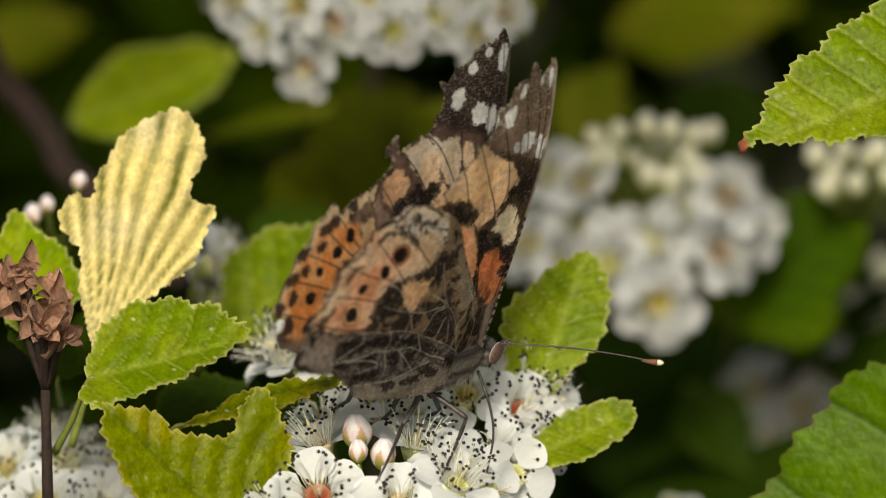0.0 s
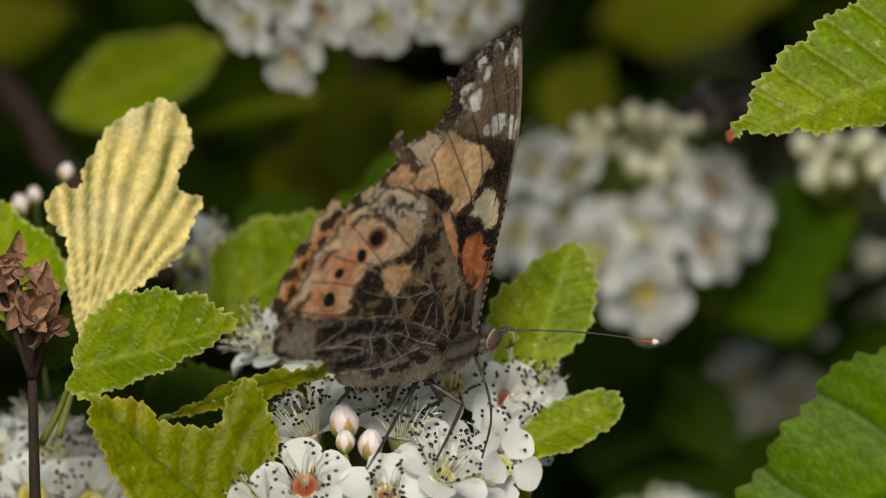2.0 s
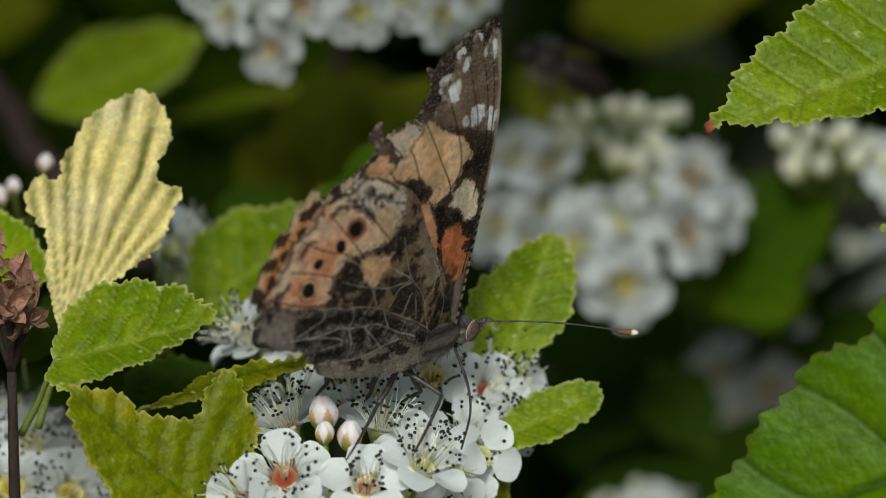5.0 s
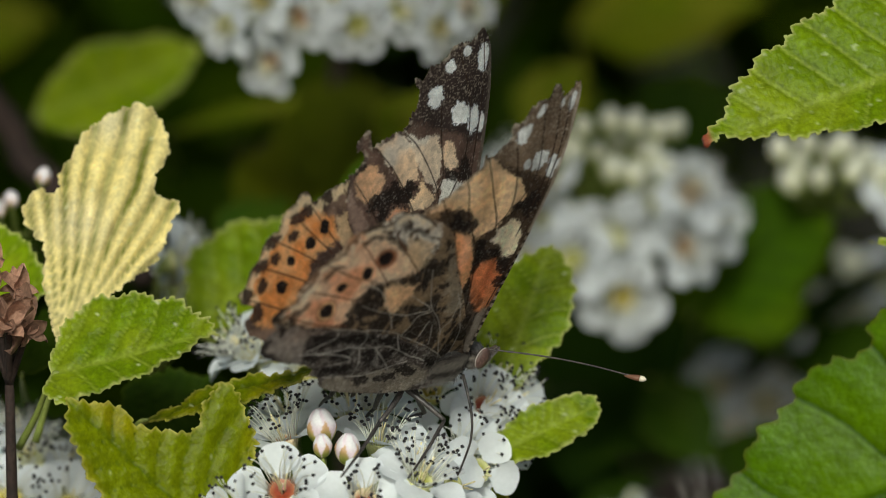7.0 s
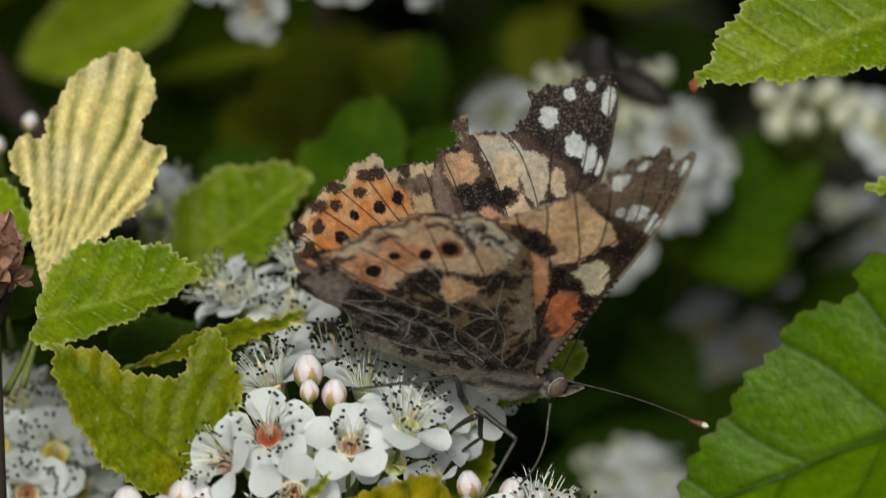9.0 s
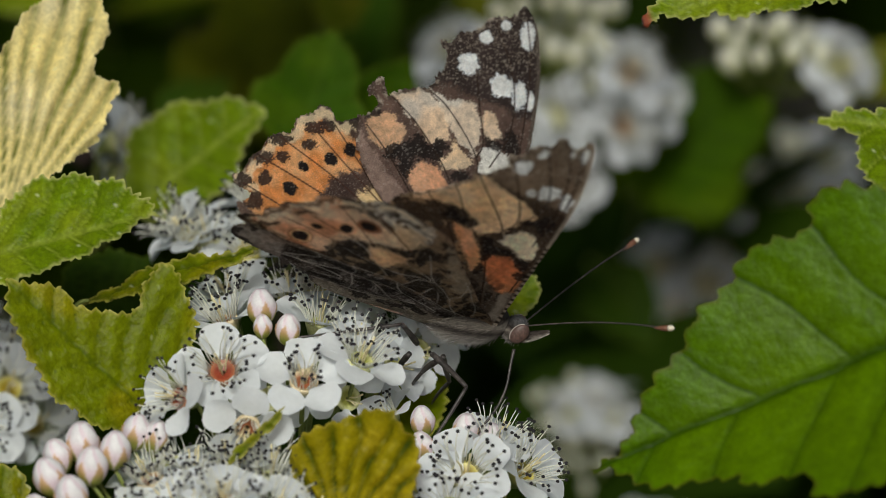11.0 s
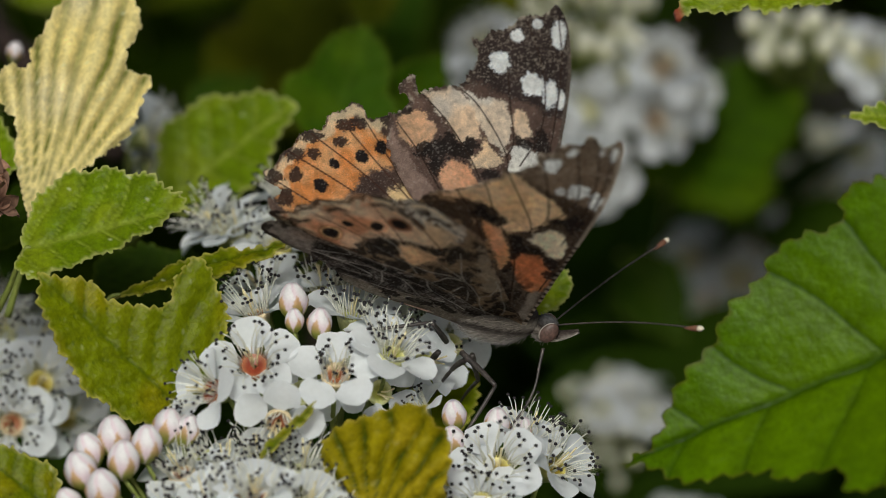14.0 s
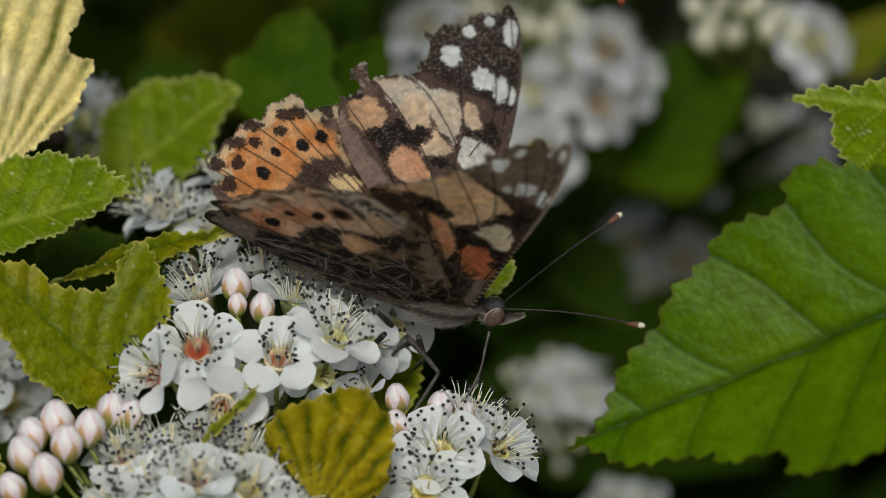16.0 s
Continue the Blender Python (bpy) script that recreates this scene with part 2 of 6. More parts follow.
def leaf_blade(length, left, right, look_, veins="pinnate", teeth=12, bite=0.025, fold=0.15, curl=0.0, relief=0.22,
               step=0.3, seed=0, pairs=6, folds=16, rot_tip=False, specks=0.5, netting=1.0, fine=1.0):
    """A toothed blade from its base at the origin to its tip up the y axis; left and right list (along, out) in lengths."""
    r = smooth_line([(0, 0)] + [(w, s) for s, w in right] + [(0, 1)], 10)
    l = smooth_line([(0, 0)] + [(w, s) for s, w in left] + [(0, 1)], 10)
    rng = np.random.RandomState(seed)
    sides = []
    for line in (r, l):
        d = np.r_[0, np.cumsum(np.hypot(*np.diff(line, axis=0).T))]
        n = max(int(teeth * d[-1] * 8), 40)
        t = np.linspace(0, d[-1], n)
        p = np.c_[np.interp(t, d, line[:, 0]), np.interp(t, d, line[:, 1])]
        g = np.gradient(p, axis=0)
        nrm = np.c_[g[:, 1], -g[:, 0]] * (1 if line is r else -1)
        nrm /= np.linalg.norm(nrm, axis=1)[:, None] + 1e-9
        ph = t * teeth / 1.0 + 0.25 * vnoise(t, t * 0, 0.15, seed + 3)
        saw = (ph % 1)
        saw = np.where(saw < 0.7, saw / 0.7, (1 - saw) / 0.3) - 0.5
        big = np.sin(ph * 2 * math.pi / 4.0) * 0.5
        fade = step_in(t / d[-1], 0.08, 0.25)
        p = p + nrm * ((saw + big) * bite * fade * (0.7 + 0.6 * vnoise(t, t * 0, 0.07, seed + 5)))[:, None]
        sides.append(p)
    outline = np.vstack([sides[0], sides[1][::-1][1:-1]]) * length
    x, y, quads = sheet(outline, step)
    u, v = x / length, y / length
    if veins == "pinnate":
        ph = (v - 0.8 * np.abs(u) + 0.55 * u * u) * pairs
        ph = ph + 0.35 * (vnoise(x, y, length * 0.2, seed + 12) - 0.5) + 0.12 * np.sign(u)
        k = np.abs((ph + 0.5) % 1 - 0.5)
        side = np.exp(-(k / (0.045 * fine)) ** 2) * step_in(v, -0.1, 0.05)
        puff = np.cos(2 * math.pi * ph) * -0.5
        mid = np.exp(-(np.abs(u) / ((0.012 + 0.012 * (1 - v)) * fine)) ** 2)
    else:
        a = np.arctan2(u, v + 0.02)
        ph = a * folds / (2 * math.pi) * 2
        k = np.abs((ph + 0.5) % 1 - 0.5)
        ph = ph + 0.5 * (vnoise(x, y, length * 0.16, seed + 13) - 0.5)
        k = np.abs((ph + 0.5) % 1 - 0.5)
        cross = np.sin(np.hypot(x, y) * 5.2 + 3.0 * k + 5 * vnoise(x, y, 2.0, seed + 16))
        side = np.exp(-(k / (0.125 + 0.02 * cross)) ** 2) * step_in(np.hypot(u, v), 0.0, 0.2) * (0.35 + 1.1 * vnoise(x, y, length * 0.13, seed + 17))
        puff = np.cos(2 * math.pi * ph) * -0.5 * step_in(np.hypot(u, v), 0.1, 0.5) + 0.03 * cross * k
        mid = 0.4 * np.exp(-(np.abs(u) / 0.012) ** 2)
    net = vnoise(x, y, 1.1, seed + 1)
    wx, wy = x + 0.7 * (vnoise(x, y, 1.2, seed + 14) - 0.5), y + 0.7 * (vnoise(x, y, 1.2, seed + 15) - 0.5)
    near, second = cell_walls(wx, wy, 1.05, seed)
    net2 = np.clip((second - near) * 1.3, 0, 1)
    z = fold * np.abs(x) + curl * length * v * v
    z = z + relief * (puff * 0.7 - 0.5 * np.maximum(side, mid)) + 0.3 * relief * net + 0.65 * relief * netting * step_in(net2, 0, 0.5)
    z = z + 0.05 * length * (vnoise(x, y, length * 0.35, seed + 2) - 0.5)
    c = mix(look_["base"][None], look_["blotch"][None], step_in(vnoise(x, y, length * 0.22, seed + 4), 0.35, 0.8) * 0.8)
    c = c * (0.86 + 0.28 * vnoise(x, y, 0.7, seed + 6))[:, None]
    c = mix(c, look_["vein"][None], np.clip(np.maximum(side * (0.75 if veins == "pinnate" else 0.95), mid * 0.8), 0, 1))
    # shading beside the side veins, put into the colour
    c = c * (1 - 0.22 * fine * np.exp(-((k - 0.1) / 0.05) ** 2))[:, None]
    c = mix(c, c * 0.66, (1 - step_in(net2, 0.0, 0.18)) * 0.5 * netting)
    e, _, _ = to_segments(x, y, outline[:: max(1, len(outline) // 260)])
    c = mix(c, look_["edge"][None], (1 - step_in(e, 0.05, 0.3)) * 0.75)
    speck = step_in(vnoise(x, y, 0.35, seed + 9), 0.93, 0.97)
    c = mix(c, srgb(225, 228, 190)[None], speck * specks)
    if rot_tip:
        c = mix(c, srgb(140, 70, 44)[None], step_in(v, 0.93, 0.955))
        c = mix(c, srgb(30, 20, 18)[None], step_in(v, 0.965, 0.98))
    n = len(x)
    thick = 0.12
    verts = np.vstack([np.c_[x, y, z], np.c_[x, y, z - thick]])
    faces = np.vstack([quads, quads[:, ::-1] + n])
    return mesh("leaf", verts, faces, np.vstack([c, c * 0.9]))


LEAVES = "leaves of the shrub"


def leaf(label, base, tip, left, right, look_, normal=(0, -1, 0.35), stalk=None, mat=None, **k):
    """One leaf on its stalk, from base to tip (places in the bush frame)."""
    base, tip = Vector(base), Vector(tip)
    m = frame_of(base, tip - base, normal)
    top = thing("leaf", BUSH @ m, label, "leaf", LEAVES)
    length = (tip - base).length / MM
    part("blade", leaf_blade(length, left, right, look_, **k), mat or LEAF, top)
    end = m.inverted() @ Vector(stalk) / MM if stalk is not None else Vector((0, -0.3 * length, -0.2 * length))
    a = np.array([(0, 0.06 * length, 0.02), (0, 0, -0.1), tuple(end * 0.5 + Vector((0, 0, -0.4))), tuple(end)])
    v, f = tube(smooth_line(a, 5), np.linspace(0.16, 0.42, 16), 6)
    v[:, 2] -= 0.25
    part("stalk", mesh("stalk", v, f), STEM, top, label="thin green leaf stalk")
    return top


leaf("bright yellow lobed leaf with deep pleats", at(-34.7, -8.5, 9), at(-27.9, 15.3, 14),
     [(0.19, -0.11), (0.36, -0.17), (0.48, -0.28), (0.6, -0.26), (0.59, -0.18), (0.69, -0.19), (0.82, -0.15), (0.94, -0.08)],
     [(0.26, 0.11), (0.39, 0.22), (0.52, 0.26), (0.68, 0.28), (0.68, 0.2), (0.74, 0.17), (0.86, 0.18), (0.97, 0.13), (1.01, 0.08)],
     YELLOW, normal=(0.1, -1, 0.25), veins="fan", netting=0.12, folds=27, teeth=16, bite=0.014, fold=0.0, relief=0.85, seed=11)
leaf("broad bright green leaf with toothed edges", at(-35.6, -10.2, 2), at(-19.8, -6.1, -2),
     [(0.01, -0.11), (0.16, -0.34), (0.35, -0.4), (0.6, -0.35), (0.83, -0.23), (0.93, -0.11)],
     [(-0.04, 0.15), (0.11, 0.26), (0.36, 0.21), (0.57, 0.18), (0.75, 0.13), (0.89, 0.05)],
     GREEN, normal=(0.1, -0.8, 0.6), teeth=16, bite=0.03, seed=21, stalk=at(-38.7, -17.0, 8))
leaf("olive green lobed leaf with a rough toothed blade", at(-21.6, -24.6, -1), at(-34.3, -12.6, -4),
     [(-0.05, -0.14), (0.14, -0.26), (0.31, -0.29), (0.49, -0.28), (0.69, -0.21), (0.85, -0.15)],
     [(-0.1, 0.2), (0.01, 0.47), (0.21, 0.62), (0.32, 0.65), (0.44, 0.65), (0.44, 0.53), (0.38, 0.38), (0.53, 0.21), (0.75, 0.17), (0.89, 0.1)],
     OLIVE, normal=(-0.1, -0.9, 0.45), teeth=14, bite=0.024, relief=0.4, seed=31, pairs=6, specks=0.2, fine=0.5, netting=0.7, stalk=at(-16.8, -29.2, 6))
leaf("narrow olive leaf seen nearly on its edge", at(-27.5, -14.6, 8), at(-9.8, -9.3, 3),
     [(0.2, -0.05), (0.48, -0.07), (0.71, -0.05), (0.88, -0.02)],
     [(0.16, 0.07), (0.42, 0.12), (0.66, 0.12), (0.86, 0.08)],
     OLIVE, normal=(0.0, -0.6, 0.8), teeth=14, bite=0.02, relief=0.25, seed=41, stalk=at(-31.2, -19.2, 14))
leaf("green leaf a little out of focus behind the flowers", at(-22.6, -6.0, 40), at(-9.2, 4.0, 36),
     [(0.1, -0.2), (0.3, -0.34), (0.55, -0.32), (0.78, -0.2), (0.92, -0.08)],
     [(0.1, 0.16), (0.34, 0.27), (0.6, 0.24), (0.82, 0.1)],
     GREEN, normal=(0.1, -0.9, 0.4), teeth=12, bite=0.03, seed=51)
leaf("green toothed leaf with a rotted brown tip", at(50.0, 20.4, 2), at(25.7, 11.1, -2),
     [(0.11, -0.18), (0.3, -0.2), (0.48, -0.16), (0.62, -0.12), (0.75, -0.07), (0.88, -0.01)],
     [(-0.01, 0.26), (0.15, 0.3), (0.29, 0.33), (0.46, 0.3), (0.62, 0.25), (0.75, 0.2), (0.83, 0.13), (0.93, 0.05)],
     GREEN, normal=(0.1, -0.85, 0.55), teeth=22, bite=0.022, relief=0.3, seed=61, pairs=7, specks=0.3, rot_tip=True, stalk=at(59.6, 17.2, 6))
leaf("large deep green leaf with straight side veins", at(60.7, -13.9, -24), at(20.6, -30.7, -14),
     [(0.16, -0.25), (0.33, -0.35), (0.49, -0.33), (0.51, -0.25), (0.64, -0.22), (0.67, -0.17), (0.81, -0.14), (0.9, -0.07)],
     [(-0, 0.2), (0.12, 0.28), (0.24, 0.32), (0.33, 0.33), (0.37, 0.28), (0.51, 0.28), (0.56, 0.25), (0.65, 0.19), (0.7, 0.16), (0.77, 0.13), (0.88, 0.04)],
     DEEP, normal=(0.12, -0.88, 0.46), teeth=18, bite=0.018, relief=0.5, seed=71, pairs=5, fine=0.6, fold=0.38, specks=0.0, netting=0.25, stalk=at(71.9, -10.7, -8))
leaf("green leaf behind a larger leaf", at(61.7, 0.6, 6), at(41.7, 2.4, 10),
     [(-0.03, -0.56), (0.27, -0.58), (0.48, -0.53), (0.66, -0.35), (0.74, -0.15), (0.81, -0.06)],
     [(0.18, 0.17), (0.44, 0.15), (0.7, 0.09), (0.86, 0.04)],
     GREEN, normal=(0.1, -0.85, 0.5), teeth=14, bite=0.03, seed=81)
leaf("green leaf standing behind the flower cluster", at(6.5, -12.8, 16), at(11.7, 2.6, 20),
     [(0.08, -0.18), (0.32, -0.3), (0.55, -0.31), (0.65, -0.24), (0.83, -0.12)],
     [(0.18, 0.13), (0.42, 0.22), (0.71, 0.25), (0.85, 0.16)],
     GREEN, normal=(0.2, -0.9, 0.2), teeth=9, bite=0.03, seed=91)
leaf("small green leaf under the flower cluster", at(4.6, -18.7, 10), at(16.5, -12.8, 12),
     [(0.2, -0.13), (0.5, -0.2), (0.8, -0.17), (0.96, -0.07)],
     [(0.2, 0.14), (0.48, 0.21), (0.77, 0.18), (0.91, 0.11)],
     GREEN, normal=(0.1, -0.8, 0.5), teeth=9, bite=0.02, seed=101)
leaf("small yellow-green pleated leaf among the flowers", at(-2.4, -36.3, -12), at(2.7, -25.2, -15),
     [(0.14, -0.21), (0.15, -0.41), (0.34, -0.58), (0.53, -0.58), (0.7, -0.42), (0.92, -0.23)],
     [(0.05, 0.17), (0.38, 0.4), (0.69, 0.36), (0.87, 0.23)],
     AMBER, normal=(-0.1, -0.95, 0.2), veins="fan", folds=12, teeth=8, bite=0.03, relief=0.7, seed=111, specks=0.1, netting=0.4)
leaf("yellowish leaf sliver standing among the petals", at(-13.6, -30.7, -12), at(-7.8, -24.5, -13),
     [(0.27, -0.08), (0.62, -0.06)], [(0.49, 0.06), (0.76, 0.08)],
     OLIVE, normal=(0.3, -0.9, 0.2), teeth=5, bite=0.02, seed=121)
leaf("olive leaf under the pink buds", at(-31.2, -36.1, -8), at(-42.4, -27.6, -8),
     [(0.14, -0.25), (0.45, -0.34), (0.79, -0.27)], [(0.19, 0.19), (0.41, 0.23), (0.64, 0.15), (0.81, 0.06)],
     OLIVE, normal=(0.0, -0.9, 0.4), teeth=12, bite=0.025, seed=131)

# ---- flowers ----


def petal_mesh(seed, r=4.7, w=1.92):
    """A round, slightly cupped petal on a narrow claw, pointing up the y axis."""
    v, f = [], []
    n, rings = 18, 5
    for k in range(rings + 1):
        q = k / rings
        for i in range(n):
            a = 2 * math.pi * i / n
            rag = 1 + 0.03 * math.sin(5 * a + seed) + 0.025 * math.sin(9 * a + 2 * seed)
            x, y = w * q * math.sin(a) * rag, (r + 1.4) / 2 - (r - 1.4) / 2 * q * math.cos(a) * rag
            x *= 0.55 + 0.45 * step_in((y - 0.6) / r, 0.02, 0.35)
            s = y / r
            z = 0.14 * x * x + 0.9 * s * s - 0.75 * s ** 3 + 0.1 * math.sin(4 * s + 2 * x + seed) * q - 0.1
            v.append((x, y, z))
    for k in range(rings):
        for i in range(n):
            f.append((k * n + i, k * n + (i + 1) % n, (k + 1) * n + (i + 1) % n, (k + 1) * n + i))
    claw = len(v)
    v += [(-0.3, 1.15, -0.1), (0.3, 1.15, -0.1), (0.8, 1.9, 0.06), (-0.8, 1.9, 0.06)]
    f.append((claw, claw + 1, claw + 2, claw + 3))
    return mesh("petal", v, f)


def stamens_mesh(seed, count=30, spread=1.0, length=5.2):
    """A ring of curved white filaments; their dark anthers come as a second material."""
    rng = np.random.RandomState(seed)
    pieces, mats = [], []
    for k in range(count):
        a = 2 * math.pi * (k + rng.rand() * 0.6) / count
        out, ln = (0.5 + 0.8 * rng.rand()) * spread, length * (0.6 + 0.45 * rng.rand())
        d = np.array((math.cos(a), math.sin(a), 0))
        s = np.linspace(0, 1, 5)[:, None]
        bend = (rng.rand() - 0.5) * 2.4
        side = np.array((-d[1], d[0], 0))
        path = d * 1.15 + d * (s * out * ln * 0.55) + np.array((0, 0, 1)) * (s * ln * 0.85 - 0.25 * ln * out * s ** 3) + side * bend * s * s
        pieces.append(tube(path, np.linspace(0.07, 0.045, 5), 4))
        mats += [0] * len(pieces[-1][1])
        pieces.append(ball(path[-1], (0.2, 0.2, 0.16), 6, 4))
        mats += [1] * len(pieces[-1][1])
    me = mesh("stamen_tuft", *join(pieces))
    me.materials.append(FILAMENT)
    me.materials.append(ANTHER)
    me.polygons.foreach_set("material_index", mats)
    return me


def cup_mesh(inner, rim, seed):
    """The cup at a flower's heart, with its styles and the green tube below."""
    v, f, c = [], [], []
    prof = [(0.25, -2.6), (0.6, -2.2), (1.1, -1.2), (1.4, -0.2), (1.35, 0.1), (1.1, 0.02), (0.7, -0.25), (0.2, -0.3)]
    tone = [srgb(120, 130, 70)] * 3 + [rim] * 3 + [inner] * 2
    for (r, z), col in zip(prof, tone):
        for i in range(14):
            a = 2 * math.pi * i / 14
            v.append((r * math.cos(a), r * math.sin(a), z))
            c.append(col)
    for k in range(len(prof) - 1):
        for i in range(14):
            f.append((k * 14 + i, k * 14 + (i + 1) % 14, k * 14 + 14 + (i + 1) % 14, k * 14 + 14 + i))
    rng = np.random.RandomState(seed)
    v = np.array(v)
    for k in range(4):
        a = rng.rand() * 6.28
        p = np.array([(0.25 * math.cos(a), 0.25 * math.sin(a), -0.3), (0.35 * math.cos(a), 0.35 * math.sin(a), 1.2), (0.7 * math.cos(a + 0.4), 0.7 * math.sin(a + 0.4), 2.8)])
        pv, pf = tube(smooth_line(p, 3), 0.09, 5)
        f += [tuple(i + len(v) for i in q) for q in pf]
        c += [srgb(226, 214, 170)] * len(pv)
        v = np.vstack([v, pv])
    return mesh("flower", v, f, np.array(c))


PETALS = [petal_mesh(s) for s in range(4)]
STAMENS = [stamens_mesh(s, 34, 0.78, 5.4) for s in range(3)] + [stamens_mesh(9, 24, 0.3, 4.2)]
CUPS = dict(red=cup_mesh(srgb(138, 60, 38), srgb(160, 104, 72), 1), olive=cup_mesh(srgb(150, 130, 30), srgb(200, 190, 110), 2),
            brown=cup_mesh(srgb(150, 92, 60), srgb(214, 196, 160), 3), green=cup_mesh(srgb(170, 170, 80), srgb(210, 210, 150), 4))


def bud_mesh(flush, calyx, tip, white=srgb(236, 235, 236)):
    """A fat closed bud: five overlapping white petals in a calyx of five pointed sepals."""
    v, f, c = [], [], []
    nu, nv = 60, 26
    for j in range(nv + 1):
        p = j / nv
        r = 1.62 * math.sin(math.pi * min(p * 0.9 + 0.05, 1)) ** 0.6
        z = -2.0 + 4.1 * p
        for i in range(nu):
            a = 2 * math.pi * i / nu
            turn = (i / nu * 5 + p * 0.9) % 1
            tongue = 1 - abs((i / nu * 5) % 1 - 0.5) * 2
            over = 0.74 * tongue ** 0.6 - 0.02 + 0.02 * math.sin(i * 1.7)
            sepal = p < over
            k = r * (1 + (0.09 * (1 - p) if sepal else 0.0) + 0.10 * (turn - 0.5) * step_in(p, 0.3, 0.6))
            v.append((k * math.cos(a), k * math.sin(a), z))
            if sepal:
                rim = step_in(over - p, 0.12, 0.0)
                col = mix(mix(calyx, tip, step_in(p, 0.15, 0.6)), srgb(226, 196, 176), 0.4 * rim)
            else:
                col = mix(white, flush, 0.06 + 0.3 * step_in(turn, 0.5, 0.05) * step_in(p, 0.35, 0.9) + 0.3 * step_in(p, 0.75, 0.4) + 0.2 * (turn > 0.95))
            c.append(col)
    for j in range(nv):
        for i in range(nu):
            f.append((j * nu + i, j * nu + (i + 1) % nu, (j + 1) * nu + (i + 1) % nu, (j + 1) * nu + i))
    f += [tuple(range(nu))[::-1], tuple(range(nv * nu, nv * nu + nu))]
    return mesh("bud", v, f, np.array(c))


BUDS = dict(pink=bud_mesh(srgb(214, 148, 180), srgb(138, 144, 58), srgb(196, 156, 112)),
            cream=bud_mesh(srgb(222, 220, 176), srgb(160, 172, 96), srgb(214, 214, 164), srgb(236, 236, 220)))
CLUSTERS = "flower clusters of the shrub"


def turn_to(normal, spin=0.0):
    return Vector(normal).to_track_quat("Z", "Y").to_matrix().to_4x4() @ pose(0, 0, 0, 0, 0, spin)


def cluster(label, root, flowers, buds=(), stem_to=None, seed=0, tone="pink"):
    """A flat-topped bunch: flowers (place, way it faces, size, cup, stamens), buds (place, way, size), on thin stalks from root."""
    rng = random.Random(seed)
    root = Vector(root)
    top = thing("flower_cluster", BUSH @ Matrix.Translation(root), label, "flower", CLUSTERS)
    for place, way, size, cup, st in flowers:
        m = Matrix.Translation(Vector(place) - root) @ turn_to(way, rng.random() * 72) @ Matrix.Scale(size, 4)
        fl = part("flower", CUPS[cup], CUP, top, m, "round cup at the heart of a white flower")
        bend = rng.uniform(-6, 14) if size > 0.5 else 0
        for k in range(5):
            part("petal", PETALS[rng.randrange(4)], PETAL, fl,
                 pose(0, 0, 0, 0, 0, 72 * k + rng.uniform(-6, 6)) @ pose(0, 0, 0.05 * MM * (k % 2), bend + rng.uniform(-9, 9), rng.uniform(-8, 8), 0))
        if st is not None:
            part("stamen_tuft", STAMENS[st], FILAMENT, fl, pose(0, 0, 0, 0, 0, rng.uniform(0, 360)), "white filaments with black anthers")
        _stalk(top, Vector(place) - root - Vector(way).normalized() * 2.4 * MM * size, rng)
    for place, way, size in buds:
        m = Matrix.Translation(Vector(place) - root) @ turn_to(way, rng.random() * 360) @ Matrix.Scale(size, 4)
        part("bud", BUDS[tone], BUD, top, m, "closed white bud flushed " + tone)
        _stalk(top, Vector(place) - root - Vector(way).normalized() * 1.8 * MM * size, rng)
    if stem_to is not None:
        e = (Vector(stem_to) - root) / MM
        v, f = tube(smooth_line([(0, 0, 0.0), tuple(e * 0.5 + Vector((1, 0.5, 0))), tuple(e)], 6), np.linspace(0.7, 1.0, 13), 8)
        part("stem", mesh("stem", v, f), STEM, top)
    return top


def _stalk(top, end, rng):
    e = np.array(end) / MM
    mid = e * 0.55 + np.array((0, 0, -0.12 * np.linalg.norm(e)))
    v, f = tube(smooth_line([(0, 0, 0), tuple(mid), tuple(e)], 4), np.linspace(0.35, 0.22, 9), 5)
    part("flower_stalk", mesh("flower_stalk", v, f), STEM, top)


